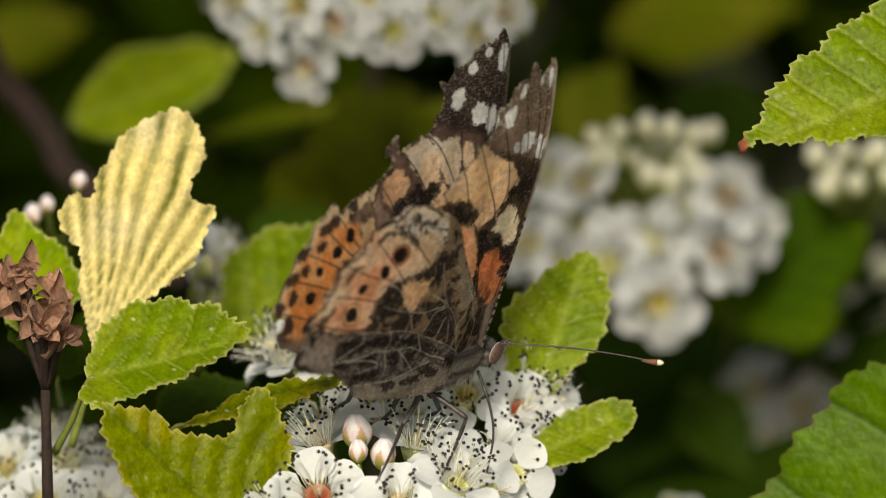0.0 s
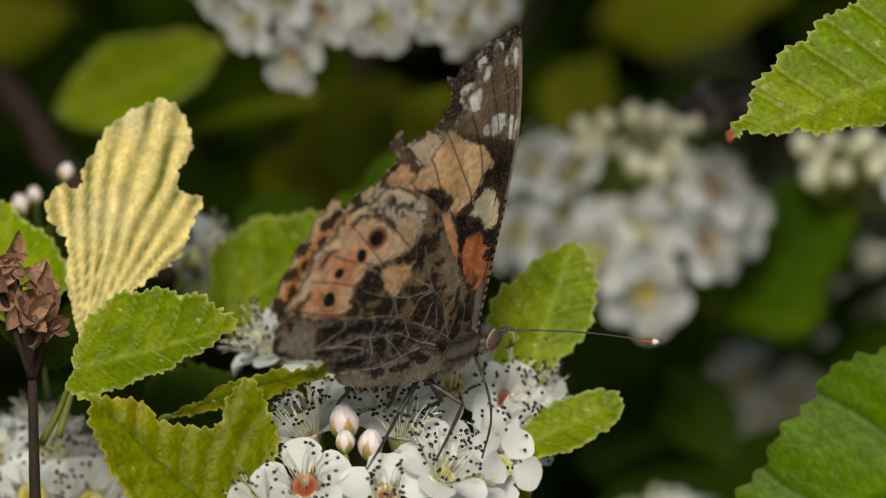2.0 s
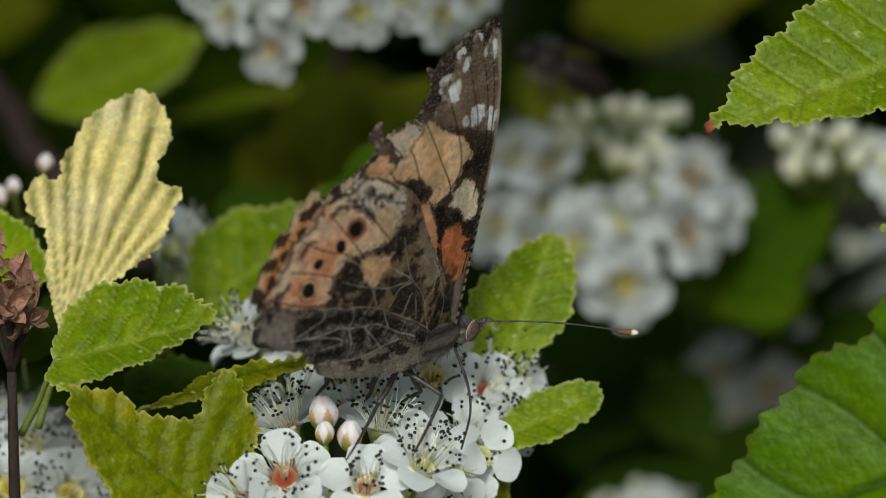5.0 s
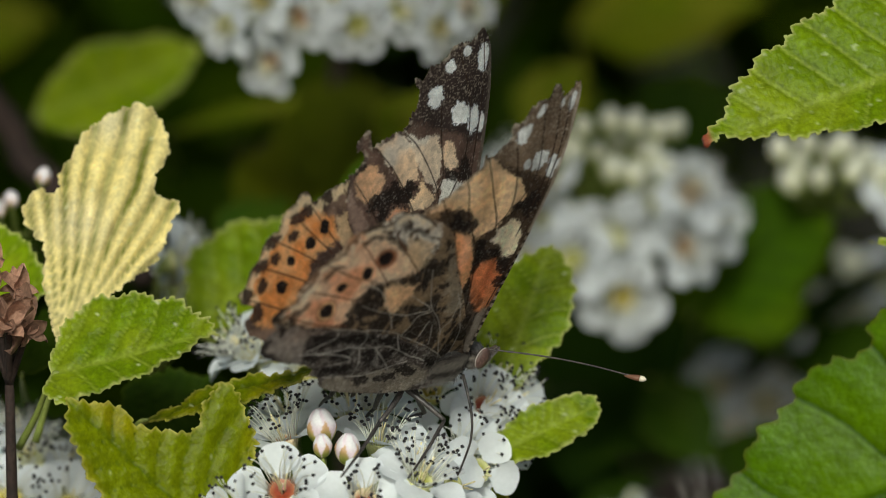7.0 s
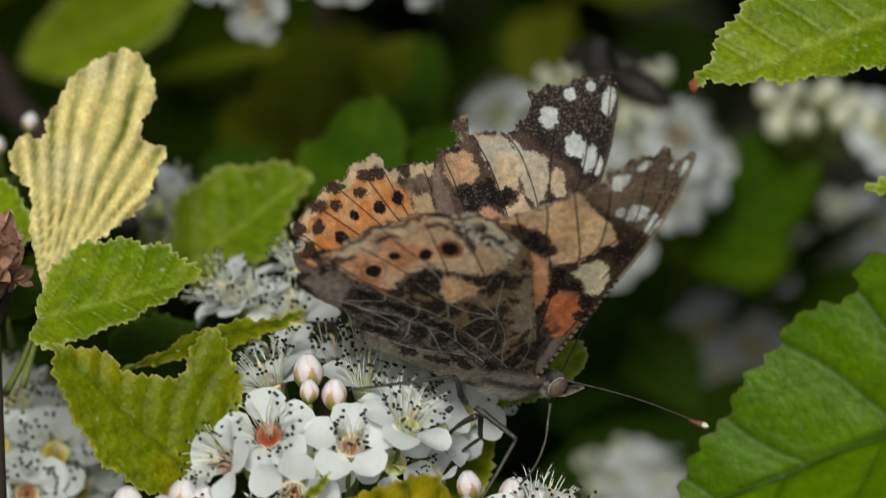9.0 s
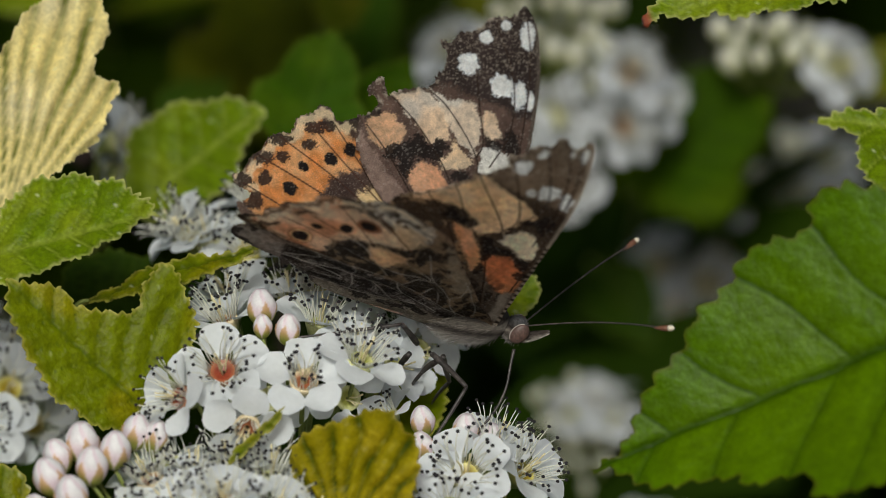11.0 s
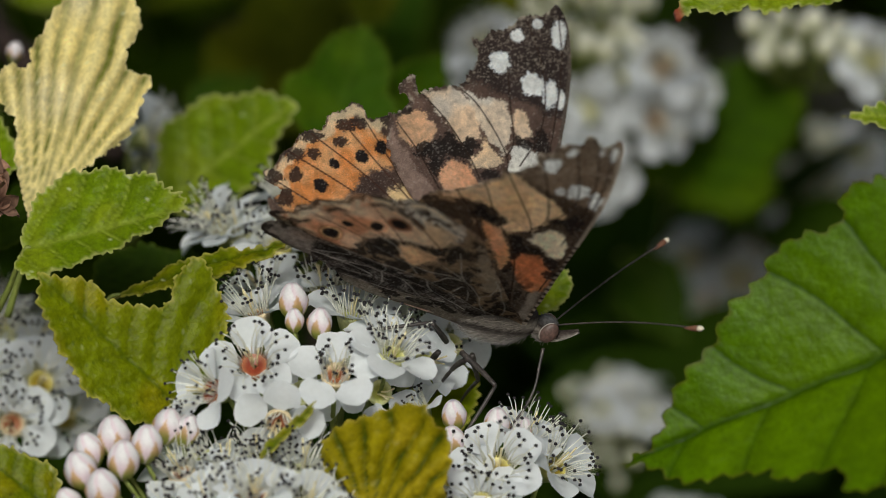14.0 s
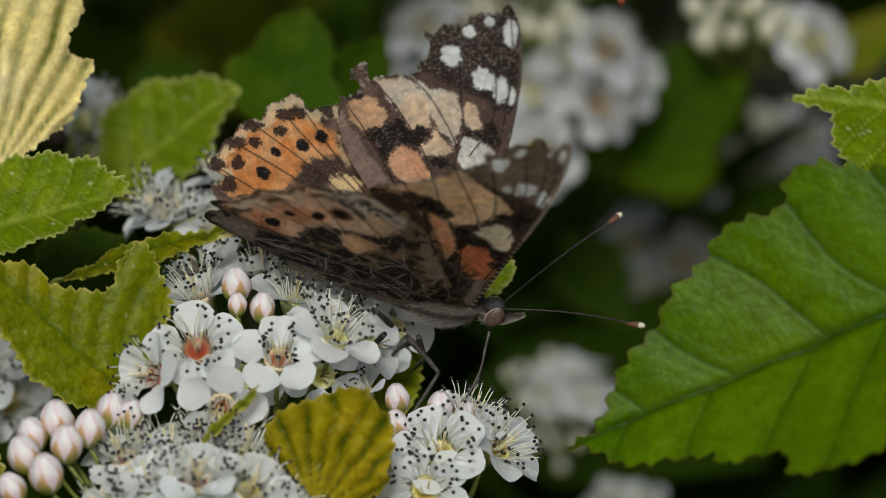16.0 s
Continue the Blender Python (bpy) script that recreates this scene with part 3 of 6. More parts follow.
cluster("open white flower cluster on which the butterfly feeds", at(-7.1, -34.5, 6), [
    (at(-13.7, -21.2, -7), (-0.05, -0.9, 0.45), 1.02, "red", 0),
    (at(-6.0, -22.1, -8), (0.05, -0.8, 0.6), 1.0, "brown", 3),
    (at(-17.8, -23.7, -9), (-0.75, -0.6, 0.25), 0.9, "red", 0),
    (at(-11.4, -26.6, -10), (-0.1, -0.75, -0.4), 0.95, "brown", 3),
    (at(-0.6, -20.2, -6), (0.25, -0.6, 0.75), 1.0, "green", 1),
    (at(-4.5, -16.6, 2), (0.05, -0.35, 0.9), 1.0, "green", 2),
    (at(-7.1, -14.2, 8), (0.0, -0.3, 0.95), 1.0, "olive", 1),
    (at(-5.0, -13.3, 8), (0.0, -0.3, 0.95), 0.95, "olive", 2),
    (at(-13.5, -16.3, 3), (-0.3, -0.3, 0.9), 0.95, "brown", 0),
    (at(0.3, -11.7, 13), (0.1, -0.7, 0.6), 1.0, "olive", 1),
    (at(5.4, -13.3, 14), (0.4, -0.8, 0.4), 0.95, "red", 2),
    (at(3.3, -17.6, 10), (0.3, -0.8, 0.2), 0.95, "brown", 1),
    (at(6.5, -10.4, 18), (0.4, -0.7, 0.5), 0.9, "brown", 0),
    (at(-1.3, -19.2, -3), (0.2, -0.4, 0.85), 0.95, "green", 1),
    (at(2.5, -20.8, 4), (0.6, -0.6, 0.1), 0.85, "green", None),
    (at(-13.0, -14.4, 11), (-0.3, -0.4, 0.8), 0.95, "olive", 1),
    (at(-1.8, -23.8, -4), (0.3, -0.8, 0.0), 0.9, "green", None),
    (at(-9.3, -23.8, -3), (0.0, -0.9, 0.1), 0.9, "green", None),
    (at(-16.8, -8.5, 20), (-0.4, -0.3, 0.8), 0.9, "olive", 0),
    (at(7.8, -12.4, 17), (0.5, -0.75, 0.3), 0.9, "brown", 2),
    (at(7.2, -16.2, 14), (0.5, -0.8, 0.0), 0.9, "green", 1),
    (at(4.8, -19.4, 8), (0.3, -0.9, 0.0), 0.9, "green", None),
], [
    (at(-10.0, -15.2, -3), (-0.05, -0.2, 1), 0.85),
    (at(-7.5, -17.3, -5), (0.1, -0.25, 1), 0.72),
    (at(-9.9, -17.0, -5), (0.0, -0.3, 1), 0.55),
], at(-5.0, -66.6, 30), 1)

cluster("white flowers with long stamens low beside pink buds", at(-14.7, -41.7, -4), [
    (at(-13.6, -33.6, -16), (0.0, -0.6, 0.8), 1.0, "brown", 0),
    (at(-18.4, -34.2, -14), (-0.4, -0.5, 0.75), 1.0, "olive", 1),
    (at(-8.8, -34.7, -16), (0.3, -0.6, 0.7), 1.0, "olive", 2),
    (at(-16.3, -31.0, -9), (-0.1, -0.3, 0.95), 1.0, "green", 1),
    (at(-9.3, -31.0, -10), (0.1, -0.3, 0.95), 1.0, "green", 0),
    (at(-19.0, -29.4, -8), (-0.2, -0.1, 1.0), 0.8, "green", 3),
    (at(-12.0, -31.0, -8), (0, -0.4, 0.9), 0.9, "brown", 2),
    (at(-21.6, -36.3, -14), (-0.6, -0.5, 0.5), 0.95, "olive", 0),
    (at(-5.6, -35.2, -12), (0.5, -0.5, 0.6), 0.95, "olive", 1),
    (at(-20.6, -31.4, -10), (-0.3, -0.5, 0.8), 0.95, "brown", 2),
    (at(-13.2, -29.8, -8), (0.0, -0.4, 0.9), 0.9, "olive", 0),
    (at(-15.8, -34.0, -15), (-0.1, -0.8, 0.6), 0.9, "brown", 1),
], [
    (at(-27.0, -28.0, -10), (-0.1, -0.3, 1), 0.98), (at(-29.3, -29.3, -11), (-0.3, -0.3, 1.0), 0.84),
    (at(-30.1, -31.2, -13), (-0.35, -0.4, 1.0), 0.94), (at(-23.9, -28.7, -12), (0.1, -0.4, 1.0), 0.9),
    (at(-26.1, -30.2, -13), (0.05, -0.4, 1.05), 0.92), (at(-28.0, -33.0, -15), (-0.15, -0.5, 0.95), 0.98),
    (at(-21.9, -27.0, -9), (0.2, -0.2, 1), 0.84), (at(-20.1, -27.4, -9), (0.3, -0.2, 1), 0.76), (at(-31.2, -34.4, -14), (-0.4, -0.4, 0.90), 0.8),
], at(-13.6, -79.1, 20), 2)

cluster("white flowers and half-open pink buds in front of dark shade", at(10.5, -37.7, 0), [
    (at(9.2, -31.0, -6), (0.0, -0.85, 0.5), 1.05, "olive", 0),
    (at(14.8, -30.8, -2), (0.6, -0.6, 0.5), 1.0, "olive", 1),
    (at(12.1, -28.1, 0), (0.3, -0.4, 0.85), 0.95, "green", 2),
    (at(5.2, -31.8, -4), (-0.4, -0.7, 0.5), 1.0, "olive", 1),
    (at(7.8, -34.5, -8), (0.0, -0.9, 0.1), 1.0, "olive", 0),
    (at(2.0, -25.4, -2), (-0.5, -0.3, 0.8), 0.7, "green", 3),
], [
    (at(5.2, -26.0, -2), (-0.1, -0.3, 1), 0.72), (at(9.2, -26.8, -1), (0.1, -0.3, 1), 0.75),
    (at(11.6, -27.6, 0), (0.3, -0.3, 1), 0.7), (at(5.2, -28.4, -4), (-0.3, -0.3, 1), 0.7),
], at(11.6, -71.9, 30), 3)

cluster("white flowers a little out of focus beside a leaf", at(-38.7, -26.1, 32), [
    (at(-39.5, -22.1, 22), (0.0, -0.9, 0.4), 1.05, "olive", 0), (at(-33.9, -22.8, 23), (0.2, -0.9, 0.4), 1.05, "olive", 1),
    (at(-37.6, -18.1, 26), (0.0, -0.6, 0.75), 1.05, "green", 2), (at(-33.9, -18.7, 28), (0.2, -0.5, 0.8), 1.0, "green", 0),
    (at(-43.0, -18.7, 28), (-0.3, -0.6, 0.7), 1.0, "olive", 1), (at(-31.7, -26.1, 26), (0.4, -0.8, 0.2), 1.0, "olive", 2),
    (at(-36.6, -26.7, 21), (0.0, -1.0, 0.0), 1.0, "brown", 1), (at(-41.9, -27.7, 21), (-0.2, -1.0, 0.0), 1.0, "brown", 0),
    (at(-38.7, -15.7, 30), (0.0, -0.2, 0.95), 0.9, "brown", 1),
], [], at(-37.6, -56.6, 56), 4)


def far_cluster(label, flowers, buds, root, away, seed, size=1.0, tone="cream"):
    """A bunch well behind the butterfly; flowers and buds are (across, up) in mm, facing outward from the root."""
    rng = random.Random(seed)
    r = at(*root, away + 8)
    fl, bd = [], []
    for x, z in flowers:
        p = at(x, z, away - 4 + rng.uniform(-3, 3))
        w = Vector((p.x - r.x, -0.012, (p.z - r.z) + 0.002))
        fl.append((p, w, size * rng.uniform(0.92, 1.05), rng.choice(["olive", "brown", "green"]), rng.randrange(3)))
    for x, z in buds:
        p = at(x, z, away - 2 + rng.uniform(-4, 4))
        bd.append((p, (p.x - r.x, -0.004, 0.01), size * rng.uniform(0.6, 0.8)))
    return cluster(label, r, fl, bd, at(root[0] * 0.98, root[1] - 4, away + 140), seed, tone)


far_cluster("domed cluster of white flowers with round buds on top",
            [(17.5, 2.6), (24.4, 1.9), (18.5, -3.0), (8.1, 9.1), (6.2, 2.7), (24.9, 7.0), (10.7, 4.3), (11.5, 8.1), (9.4, 0.6), (13.7, 0.6), (21.7, 5.9), (26.5, 4.3)],
            [(12.6, 12.6), (14.8, 13.1), (17.4, 13.7), (19.6, 13.4), (21.7, 12.9), (23.3, 13.1), (13.9, 11.0), (16.1, 10.7), (18.0, 11.5), (20.1, 11.0), (17.7, 9.1), (21.2, 10.5), (12.6, 10.5), (19.6, 8.6), (22.2, 9.1)],
            (17.4, 1.1), 94, 5)
far_cluster("hanging cluster of white flowers above",
            [(-14.7, 19.5), (-18.9, 22.8), (-12.0, 23.6), (-6.6, 22.8), (-9.2, 26.0), (-2.6, 24.4), (1.2, 22.6), (3.8, 24.6), (-15.6, 25.2), (-21.4, 25.6), (0.0, 26.4), (-5.4, 26.6)],
            [], (-8.6, 28.4), 64, 6, 0.82)
far_cluster("half-hidden cluster of greenish buds",
            [(44.7, 7.5)],
            [(33.5, 11.0), (35.1, 9.7), (37.2, 8.3), (38.3, 10.7), (40.4, 8.9), (36.1, 11.5), (39.3, 11.3), (41.5, 10.2), (34.5, 8.1), (43.1, 8.6)],
            (37.7, 5.9), 100, 7)
far_cluster("dim white flower cluster deep in the shade",
            [(27.8, -11.3), (31.0, -9.6), (34.6, -9.4), (37.4, -8.6), (32.2, -13.0), (29.6, -15.4), (33.6, -5.4), (35.6, -12.4)],
            [], (32.6, -12.6), 138, 8, 0.86)
far_cluster("cream buds and flowers in the shade",
            [(44.1, -5.3), (43.6, -1.2)],
            [(38.3, -3.2), (39.9, -1.5), (40.9, 0.1), (38.3, -5.8), (42.0, -2.1), (37.2, -4.4), (39.6, 0.6), (36.9, -2.6), (40.6, -3.6), (41.6, -4.8), (39.4, -5.0), (40.2, -7.0)],
            (40.9, -6.4), 144, 9, 0.88)
far_cluster("low cluster of white flowers behind the perch",
            [(24.4, -24.8), (21.4, -24.2), (26.6, -26.8), (23.0, -25.6), (28.2, -36.0), (25.2, -35.6), (19.4, -25.4)],
            [(16.9, -26.0), (18.5, -25.4), (20.1, -26.5), (21.7, -25.7), (17.5, -28.1), (19.3, -28.4), (21.2, -27.8), (15.9, -23.8), (18.0, -30.2), (20.1, -30.2), (16.4, -31.8), (22.8, -27.6), (14.8, -27.6), (19.1, -31.8), (18.5, -23.3), (19.6, -22.0), (16.9, -23.3), (21.7, -23.8), (23.3, -25.4), (24.7, -27.0), (22.3, -30.0), (20.7, -32.4), (14.2, -29.7)],
            (21.2, -28.6), 112, 10, 0.62)
cluster("spiky white flower with long stamens behind the yellow leaf", at(-26.2, -4.2, 44), [
    (at(-23.4, 0.6, 46), (0.85, -0.3, 0.4), 1.0, "green", 0), (at(-23.8, -1.6, 50), (0.7, -0.5, 0.2), 1.0, "green", 1), (at(-22.8, -2.8, 48), (0.95, -0.2, -0.1), 0.95, "green", 2)], [], at(-28.5, -24.5, 60), 11)
cluster("white flowers behind the butterfly's first perch", at(-14.1, -13.8, 26), [
    (at(-17.6, -7.7, 22), (-0.7, -0.2, 0.55), 0.95, "green", 0), (at(-15.1, -8.9, 20), (-0.4, -0.2, 0.85), 0.95, "green", 1),
    (at(-6.3, -5.2, 22), (0.0, -0.2, 0.95), 0.95, "olive", 2), (at(-2.1, -5.0, 22), (0.2, -0.2, 0.95), 0.95, "olive", 0),
    (at(-10.6, -5.2, 22), (-0.2, -0.2, 0.95), 0.95, "olive", 1), (at(-11.4, -9.9, 18), (-0.1, -0.5, 0.8), 1.0, "olive", 2)], [(at(-6.3, -3.6, 20), (0, -0.2, 1), 0.7)], at(-9.8, -40.6, 40), 13)

# ---- shrub behind ----


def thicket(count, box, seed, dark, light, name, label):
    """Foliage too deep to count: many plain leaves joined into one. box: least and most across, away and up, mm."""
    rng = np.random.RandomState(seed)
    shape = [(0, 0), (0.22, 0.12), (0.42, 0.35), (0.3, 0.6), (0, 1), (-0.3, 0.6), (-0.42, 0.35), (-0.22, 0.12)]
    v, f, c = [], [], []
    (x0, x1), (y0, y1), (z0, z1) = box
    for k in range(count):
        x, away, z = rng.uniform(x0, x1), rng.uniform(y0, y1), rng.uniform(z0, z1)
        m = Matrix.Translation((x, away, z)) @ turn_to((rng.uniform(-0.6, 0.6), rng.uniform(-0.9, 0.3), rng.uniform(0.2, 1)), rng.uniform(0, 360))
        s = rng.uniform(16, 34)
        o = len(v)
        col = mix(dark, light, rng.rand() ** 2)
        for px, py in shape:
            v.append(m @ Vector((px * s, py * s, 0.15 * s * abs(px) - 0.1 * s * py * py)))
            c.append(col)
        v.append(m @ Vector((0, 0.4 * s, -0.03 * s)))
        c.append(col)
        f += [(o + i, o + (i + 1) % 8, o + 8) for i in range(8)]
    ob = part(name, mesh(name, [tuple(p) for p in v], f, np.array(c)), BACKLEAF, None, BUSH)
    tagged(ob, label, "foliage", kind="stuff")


# deep leaves: greens lowered so the colour carries the shrub's inner shade
thicket(5200, ((-330, 330), (150, 480), (-330, 190)), 4, srgb(38, 58, 2), srgb(72, 92, 6), "foliage", "dense green leaves deep in the shrub, darkened for shade")
# roof added above the view to keep sky and sun off the depth
thicket(2800, ((-330, 330), (210, 480), (44, 200)), 5, srgb(60, 88, 8), srgb(100, 118, 16), "foliage", "unseen leafy roof added to shade the depth of the shrub")
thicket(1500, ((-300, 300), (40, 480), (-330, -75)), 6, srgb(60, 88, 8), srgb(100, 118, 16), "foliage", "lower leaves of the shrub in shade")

# low leaves again in greens darkened to stand for shade
thicket(500, ((-200, 200), (118, 175), (-90, -12)), 7, srgb(36, 56, 10), srgb(60, 84, 16), "foliage", "low leaves behind the flowers, darkened for shade")
# leaves added out of view, placed to block the sun from the far clusters
thicket(140, ((-110, 140), (-38, 34), (66, 96)), 8, srgb(60, 88, 8), srgb(100, 118, 16), "foliage", "unseen loose leaves added overhead to shade the flowers behind")


def shrub_body(count, seed):
    """The rest of the shrub, down to the ground and round behind: leaves near the skin of a rounded mound."""
    rng = np.random.RandomState(seed)
    shape = [(0, 0), (0.2, 0.1), (0.42, 0.3), (0.3, 0.6), (0, 1), (-0.3, 0.6), (-0.42, 0.3), (-0.2, 0.1)]
    into = BUSH.inverted()
    v, f, c = [], [], []
    while len(f) < count * 8:
        d = rng.normal(0, 1, 3)
        d /= np.linalg.norm(d)
        lump = 0.92 + 0.16 * vnoise(np.array([d[0] * 3 + 9]), np.array([d[2] * 3 + d[1] * 2 + 9]), 0.5, 3)[0]
        q = (0.72 + 0.28 * rng.rand()) * lump
        p = Vector((0.78 * d[0] * q, 0.52 + 0.5 * d[1] * q, 0.66 + 0.66 * d[2] * q))
        b = into @ p / MM
        if p.z < 0.03 or (b.y < 500 and abs(b.x) < 340 and -340 < b.z < 260) or (b.y < 40 and b.z > -340):
            continue
        m = Matrix.Translation(p / MM) @ turn_to((d[0] + rng.uniform(-0.4, 0.4), d[1] + rng.uniform(-0.4, 0.4), d[2] + rng.uniform(0, 0.9)), rng.uniform(0, 360))
        z = rng.uniform(26, 48)
        o = len(v)
        col = mix(srgb(52, 80, 8), srgb(100, 120, 16), rng.rand() ** 1.5)
        for px, py in shape:
            v.append(m @ Vector((px * z, py * z, 0.15 * z * abs(px) - 0.12 * z * py * py)))
            c.append(col)
        v.append(m @ Vector((0, 0.4 * z, -0.03 * z)))
        c.append(col)
        f += [(o + i, o + (i + 1) % 8, o + 8) for i in range(8)]
    tagged(part("foliage", mesh("foliage", [tuple(p) for p in v], f, np.array(c)), BACKLEAF), "leafy mound of the shrub down to the ground", "foliage", kind="stuff")


shrub_body(9000, 21)

OVAL_L = [(0.08, -0.16), (0.25, -0.34), (0.45, -0.38), (0.65, -0.3), (0.85, -0.14)]
OVAL_R = [(a, -w) for a, w in OVAL_L]
NARROW_L = [(a, w * 0.35) for a, w in OVAL_L]
NARROW_R = [(a, -w) for a, w in NARROW_L]
MID_L = [(a, w * 0.62) for a, w in OVAL_L]
MID_R = [(a, -w) for a, w in MID_L]
LOBED_L = [(0.05, -0.2), (0.2, -0.42), (0.42, -0.46), (0.52, -0.3), (0.7, -0.3), (0.88, -0.14)]
LOBED_R = [(a, -w) for a, w in LOBED_L]
LIME = dict(base=srgb(112, 126, 16), vein=srgb(130, 140, 40), edge=srgb(140, 140, 50), blotch=srgb(134, 134, 36))
# the next three greens have dim light and shade mixed into the colour
DULL_SHADE = dict(base=srgb(72, 80, 4), vein=srgb(84, 90, 10), edge=srgb(90, 96, 20), blotch=srgb(84, 88, 6))
HALF_SHADE = dict(base=srgb(68, 98, 5), vein=srgb(52, 78, 6), edge=srgb(92, 106, 22), blotch=srgb(88, 114, 8))
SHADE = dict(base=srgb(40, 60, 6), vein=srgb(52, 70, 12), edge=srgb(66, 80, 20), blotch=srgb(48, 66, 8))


def back_leaf(label, base, tip, shape, look_, normal, seed, **k):
    left, right = dict(oval=(OVAL_L, OVAL_R), mid=(MID_L, MID_R), narrow=(NARROW_L, NARROW_R), lobed=(LOBED_L, LOBED_R))[shape]
    length = (Vector(tip) - Vector(base)).length / MM
    k.setdefault("stalk", Vector(base) + Vector((0, 0.03, -0.004)))
    return leaf(label, base, tip, left, right, look_, normal=normal, seed=seed, teeth=10, bite=0.03, specks=0.0, step=max(0.4, length / 45), mat=BACKLEAF, **k)


back_leaf("yellow-green leaf far behind", at(-37.3, 13.9, 96), at(-20.3, 21.0, 92), "mid", GREEN, (0.1, -0.9, 0.3), 301)
back_leaf("narrow green leaf seen edge on behind", at(-24.8, 12.6, 125), at(-10.9, 15.6, 120), "narrow", LIME, (0.0, -0.5, 0.8), 302)
back_leaf("dim lobed leaf in the shade", at(-7.9, -1.3, 120), at(-8.4, 19.6, 125), "lobed", DULL_SHADE, (0.1, -0.9, 0.1), 303)
back_leaf("dim lobed leaf in the shade", at(-4.7, 6.8, 110), at(2.3, 16.4, 112), "lobed", BACK_SHADE, (0.1, -0.9, 0.2), 304)
back_leaf("green scalloped leaf behind the butterfly", at(-6.8, -0.7, 56), at(-3.1, 11.3, 58), "lobed", BACK_SHADE, (0.1, -0.9, 0.2), 305)
back_leaf("green scalloped leaf behind the butterfly", at(-0.4, 1.9, 64), at(4.4, 8.4, 62), "oval", BACK_SHADE, (0.2, -0.9, 0.2), 306)
back_leaf("green leaf beside a dim flower cluster", at(24.6, -4.6, 104), at(38.2, 7.2, 106), "lobed", HALF_SHADE, (0.1, -0.85, 0.5), 307, stalk=at(30.0, -3.0, 190))
back_leaf("green leaf beside a dim flower cluster", at(27.0, -2.2, 122), at(37.2, 2.6, 120), "oval", BACK_SHADE, (0.0, -0.7, 0.6), 308)
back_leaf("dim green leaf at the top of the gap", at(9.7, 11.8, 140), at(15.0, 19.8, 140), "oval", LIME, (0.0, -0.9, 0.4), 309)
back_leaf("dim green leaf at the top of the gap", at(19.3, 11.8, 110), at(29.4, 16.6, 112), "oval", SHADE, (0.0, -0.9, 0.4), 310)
back_leaf("yellow-green leaf far behind", at(13.9, 22.0, 170), at(32.1, 25.2, 170), "oval", LIME, (0.0, -0.6, 0.7), 311)
back_leaf("yellow-green leaf far behind", at(-45.9, 20.9, 170), at(-35.8, 23.6, 170), "oval", LIME, (0.0, -0.8, 0.5), 312)
back_leaf("yellow-green leaf far behind", at(2.2, 22.5, 140), at(7.5, 27.3, 140), "oval", LIME, (0.0, -0.7, 0.6), 313)
back_leaf("broad dull green leaf in the shade", at(-12.0, 1.1, 100), at(-7.7, 17.7, 104), "lobed", DULL_SHADE, (0.1, -0.9, 0.3), 320)
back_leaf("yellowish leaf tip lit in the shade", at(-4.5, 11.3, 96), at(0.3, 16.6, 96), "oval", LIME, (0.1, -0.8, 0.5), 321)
back_leaf("green leaf low behind the butterfly", at(-19.5, 0.6, 90), at(-13.0, 6.5, 92), "oval", BACK_SHADE, (0.1, -0.9, 0.4), 322)
back_leaf("green leaf in half shade", at(25.4, -5.9, 118), at(38.2, 5.9, 120), "lobed", BACK_SHADE, (0.1, -0.8, 0.5), 323)
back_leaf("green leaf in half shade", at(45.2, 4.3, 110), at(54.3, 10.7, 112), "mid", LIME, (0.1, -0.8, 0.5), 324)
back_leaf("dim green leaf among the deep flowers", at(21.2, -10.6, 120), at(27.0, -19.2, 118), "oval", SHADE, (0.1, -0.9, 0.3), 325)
back_leaf("green leaf standing behind the dried flower head", at(-40.3, -6.4, 14), at(-42.4, 5.9, 18), "oval", GREEN, (0.2, -0.9, 0.3), 314)
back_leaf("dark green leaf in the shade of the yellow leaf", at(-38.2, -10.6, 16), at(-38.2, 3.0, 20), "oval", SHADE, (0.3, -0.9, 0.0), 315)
back_leaf("dim green leaf low in the shade", at(0.9, -24.5, 30), at(7.8, -19.7, 32), "oval", BACK_SHADE, (0.0, -0.8, 0.5), 316)
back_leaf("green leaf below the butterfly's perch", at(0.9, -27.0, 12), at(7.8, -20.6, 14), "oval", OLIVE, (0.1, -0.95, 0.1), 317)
back_leaf("leaf under the white flowers, darkened for shade", at(-18.9, -31.8, 2), at(-14.1, -23.8, 2), "oval", SHADE, (0.0, -0.95, 0.2), 318)
back_leaf("olive leaf behind the white flowers, darkened for shade", at(-29.1, -17.0, 24), at(-18.9, -10.6, 24), "oval", SHADE, (0.0, -0.95, 0.2), 319)


def branch(label, a, b, r0, r1, mat):
    a, b = Vector(a), Vector(b)
    e = (b - a) / MM
    rng = np.random.RandomState(int(e.length))
    t = np.linspace(0, 1, 14)
    p = np.outer(t, np.array(e)) + np.cumsum(rng.normal(0, 0.012 * e.length, (14, 3)), 0) * np.sin(math.pi * t)[:, None]
    v, f = tube(p, np.linspace(r0, r1, 14), 9)
    tagged(part("branch", mesh("branch", v, f), mat, None, BUSH @ Matrix.Translation(a)), label, "branch", "branches of the shrub")


branch("dark reddish brown woody branch in shade", at(-50.2, 28.9, 88), at(-26.1, -1.0, 84), 1.6, 1.5, BARK)
branch("thin dark twig in shade", at(-8.2, 27.1, 115), at(-7.9, -21.0, 120), 0.8, 1.0, BARK)


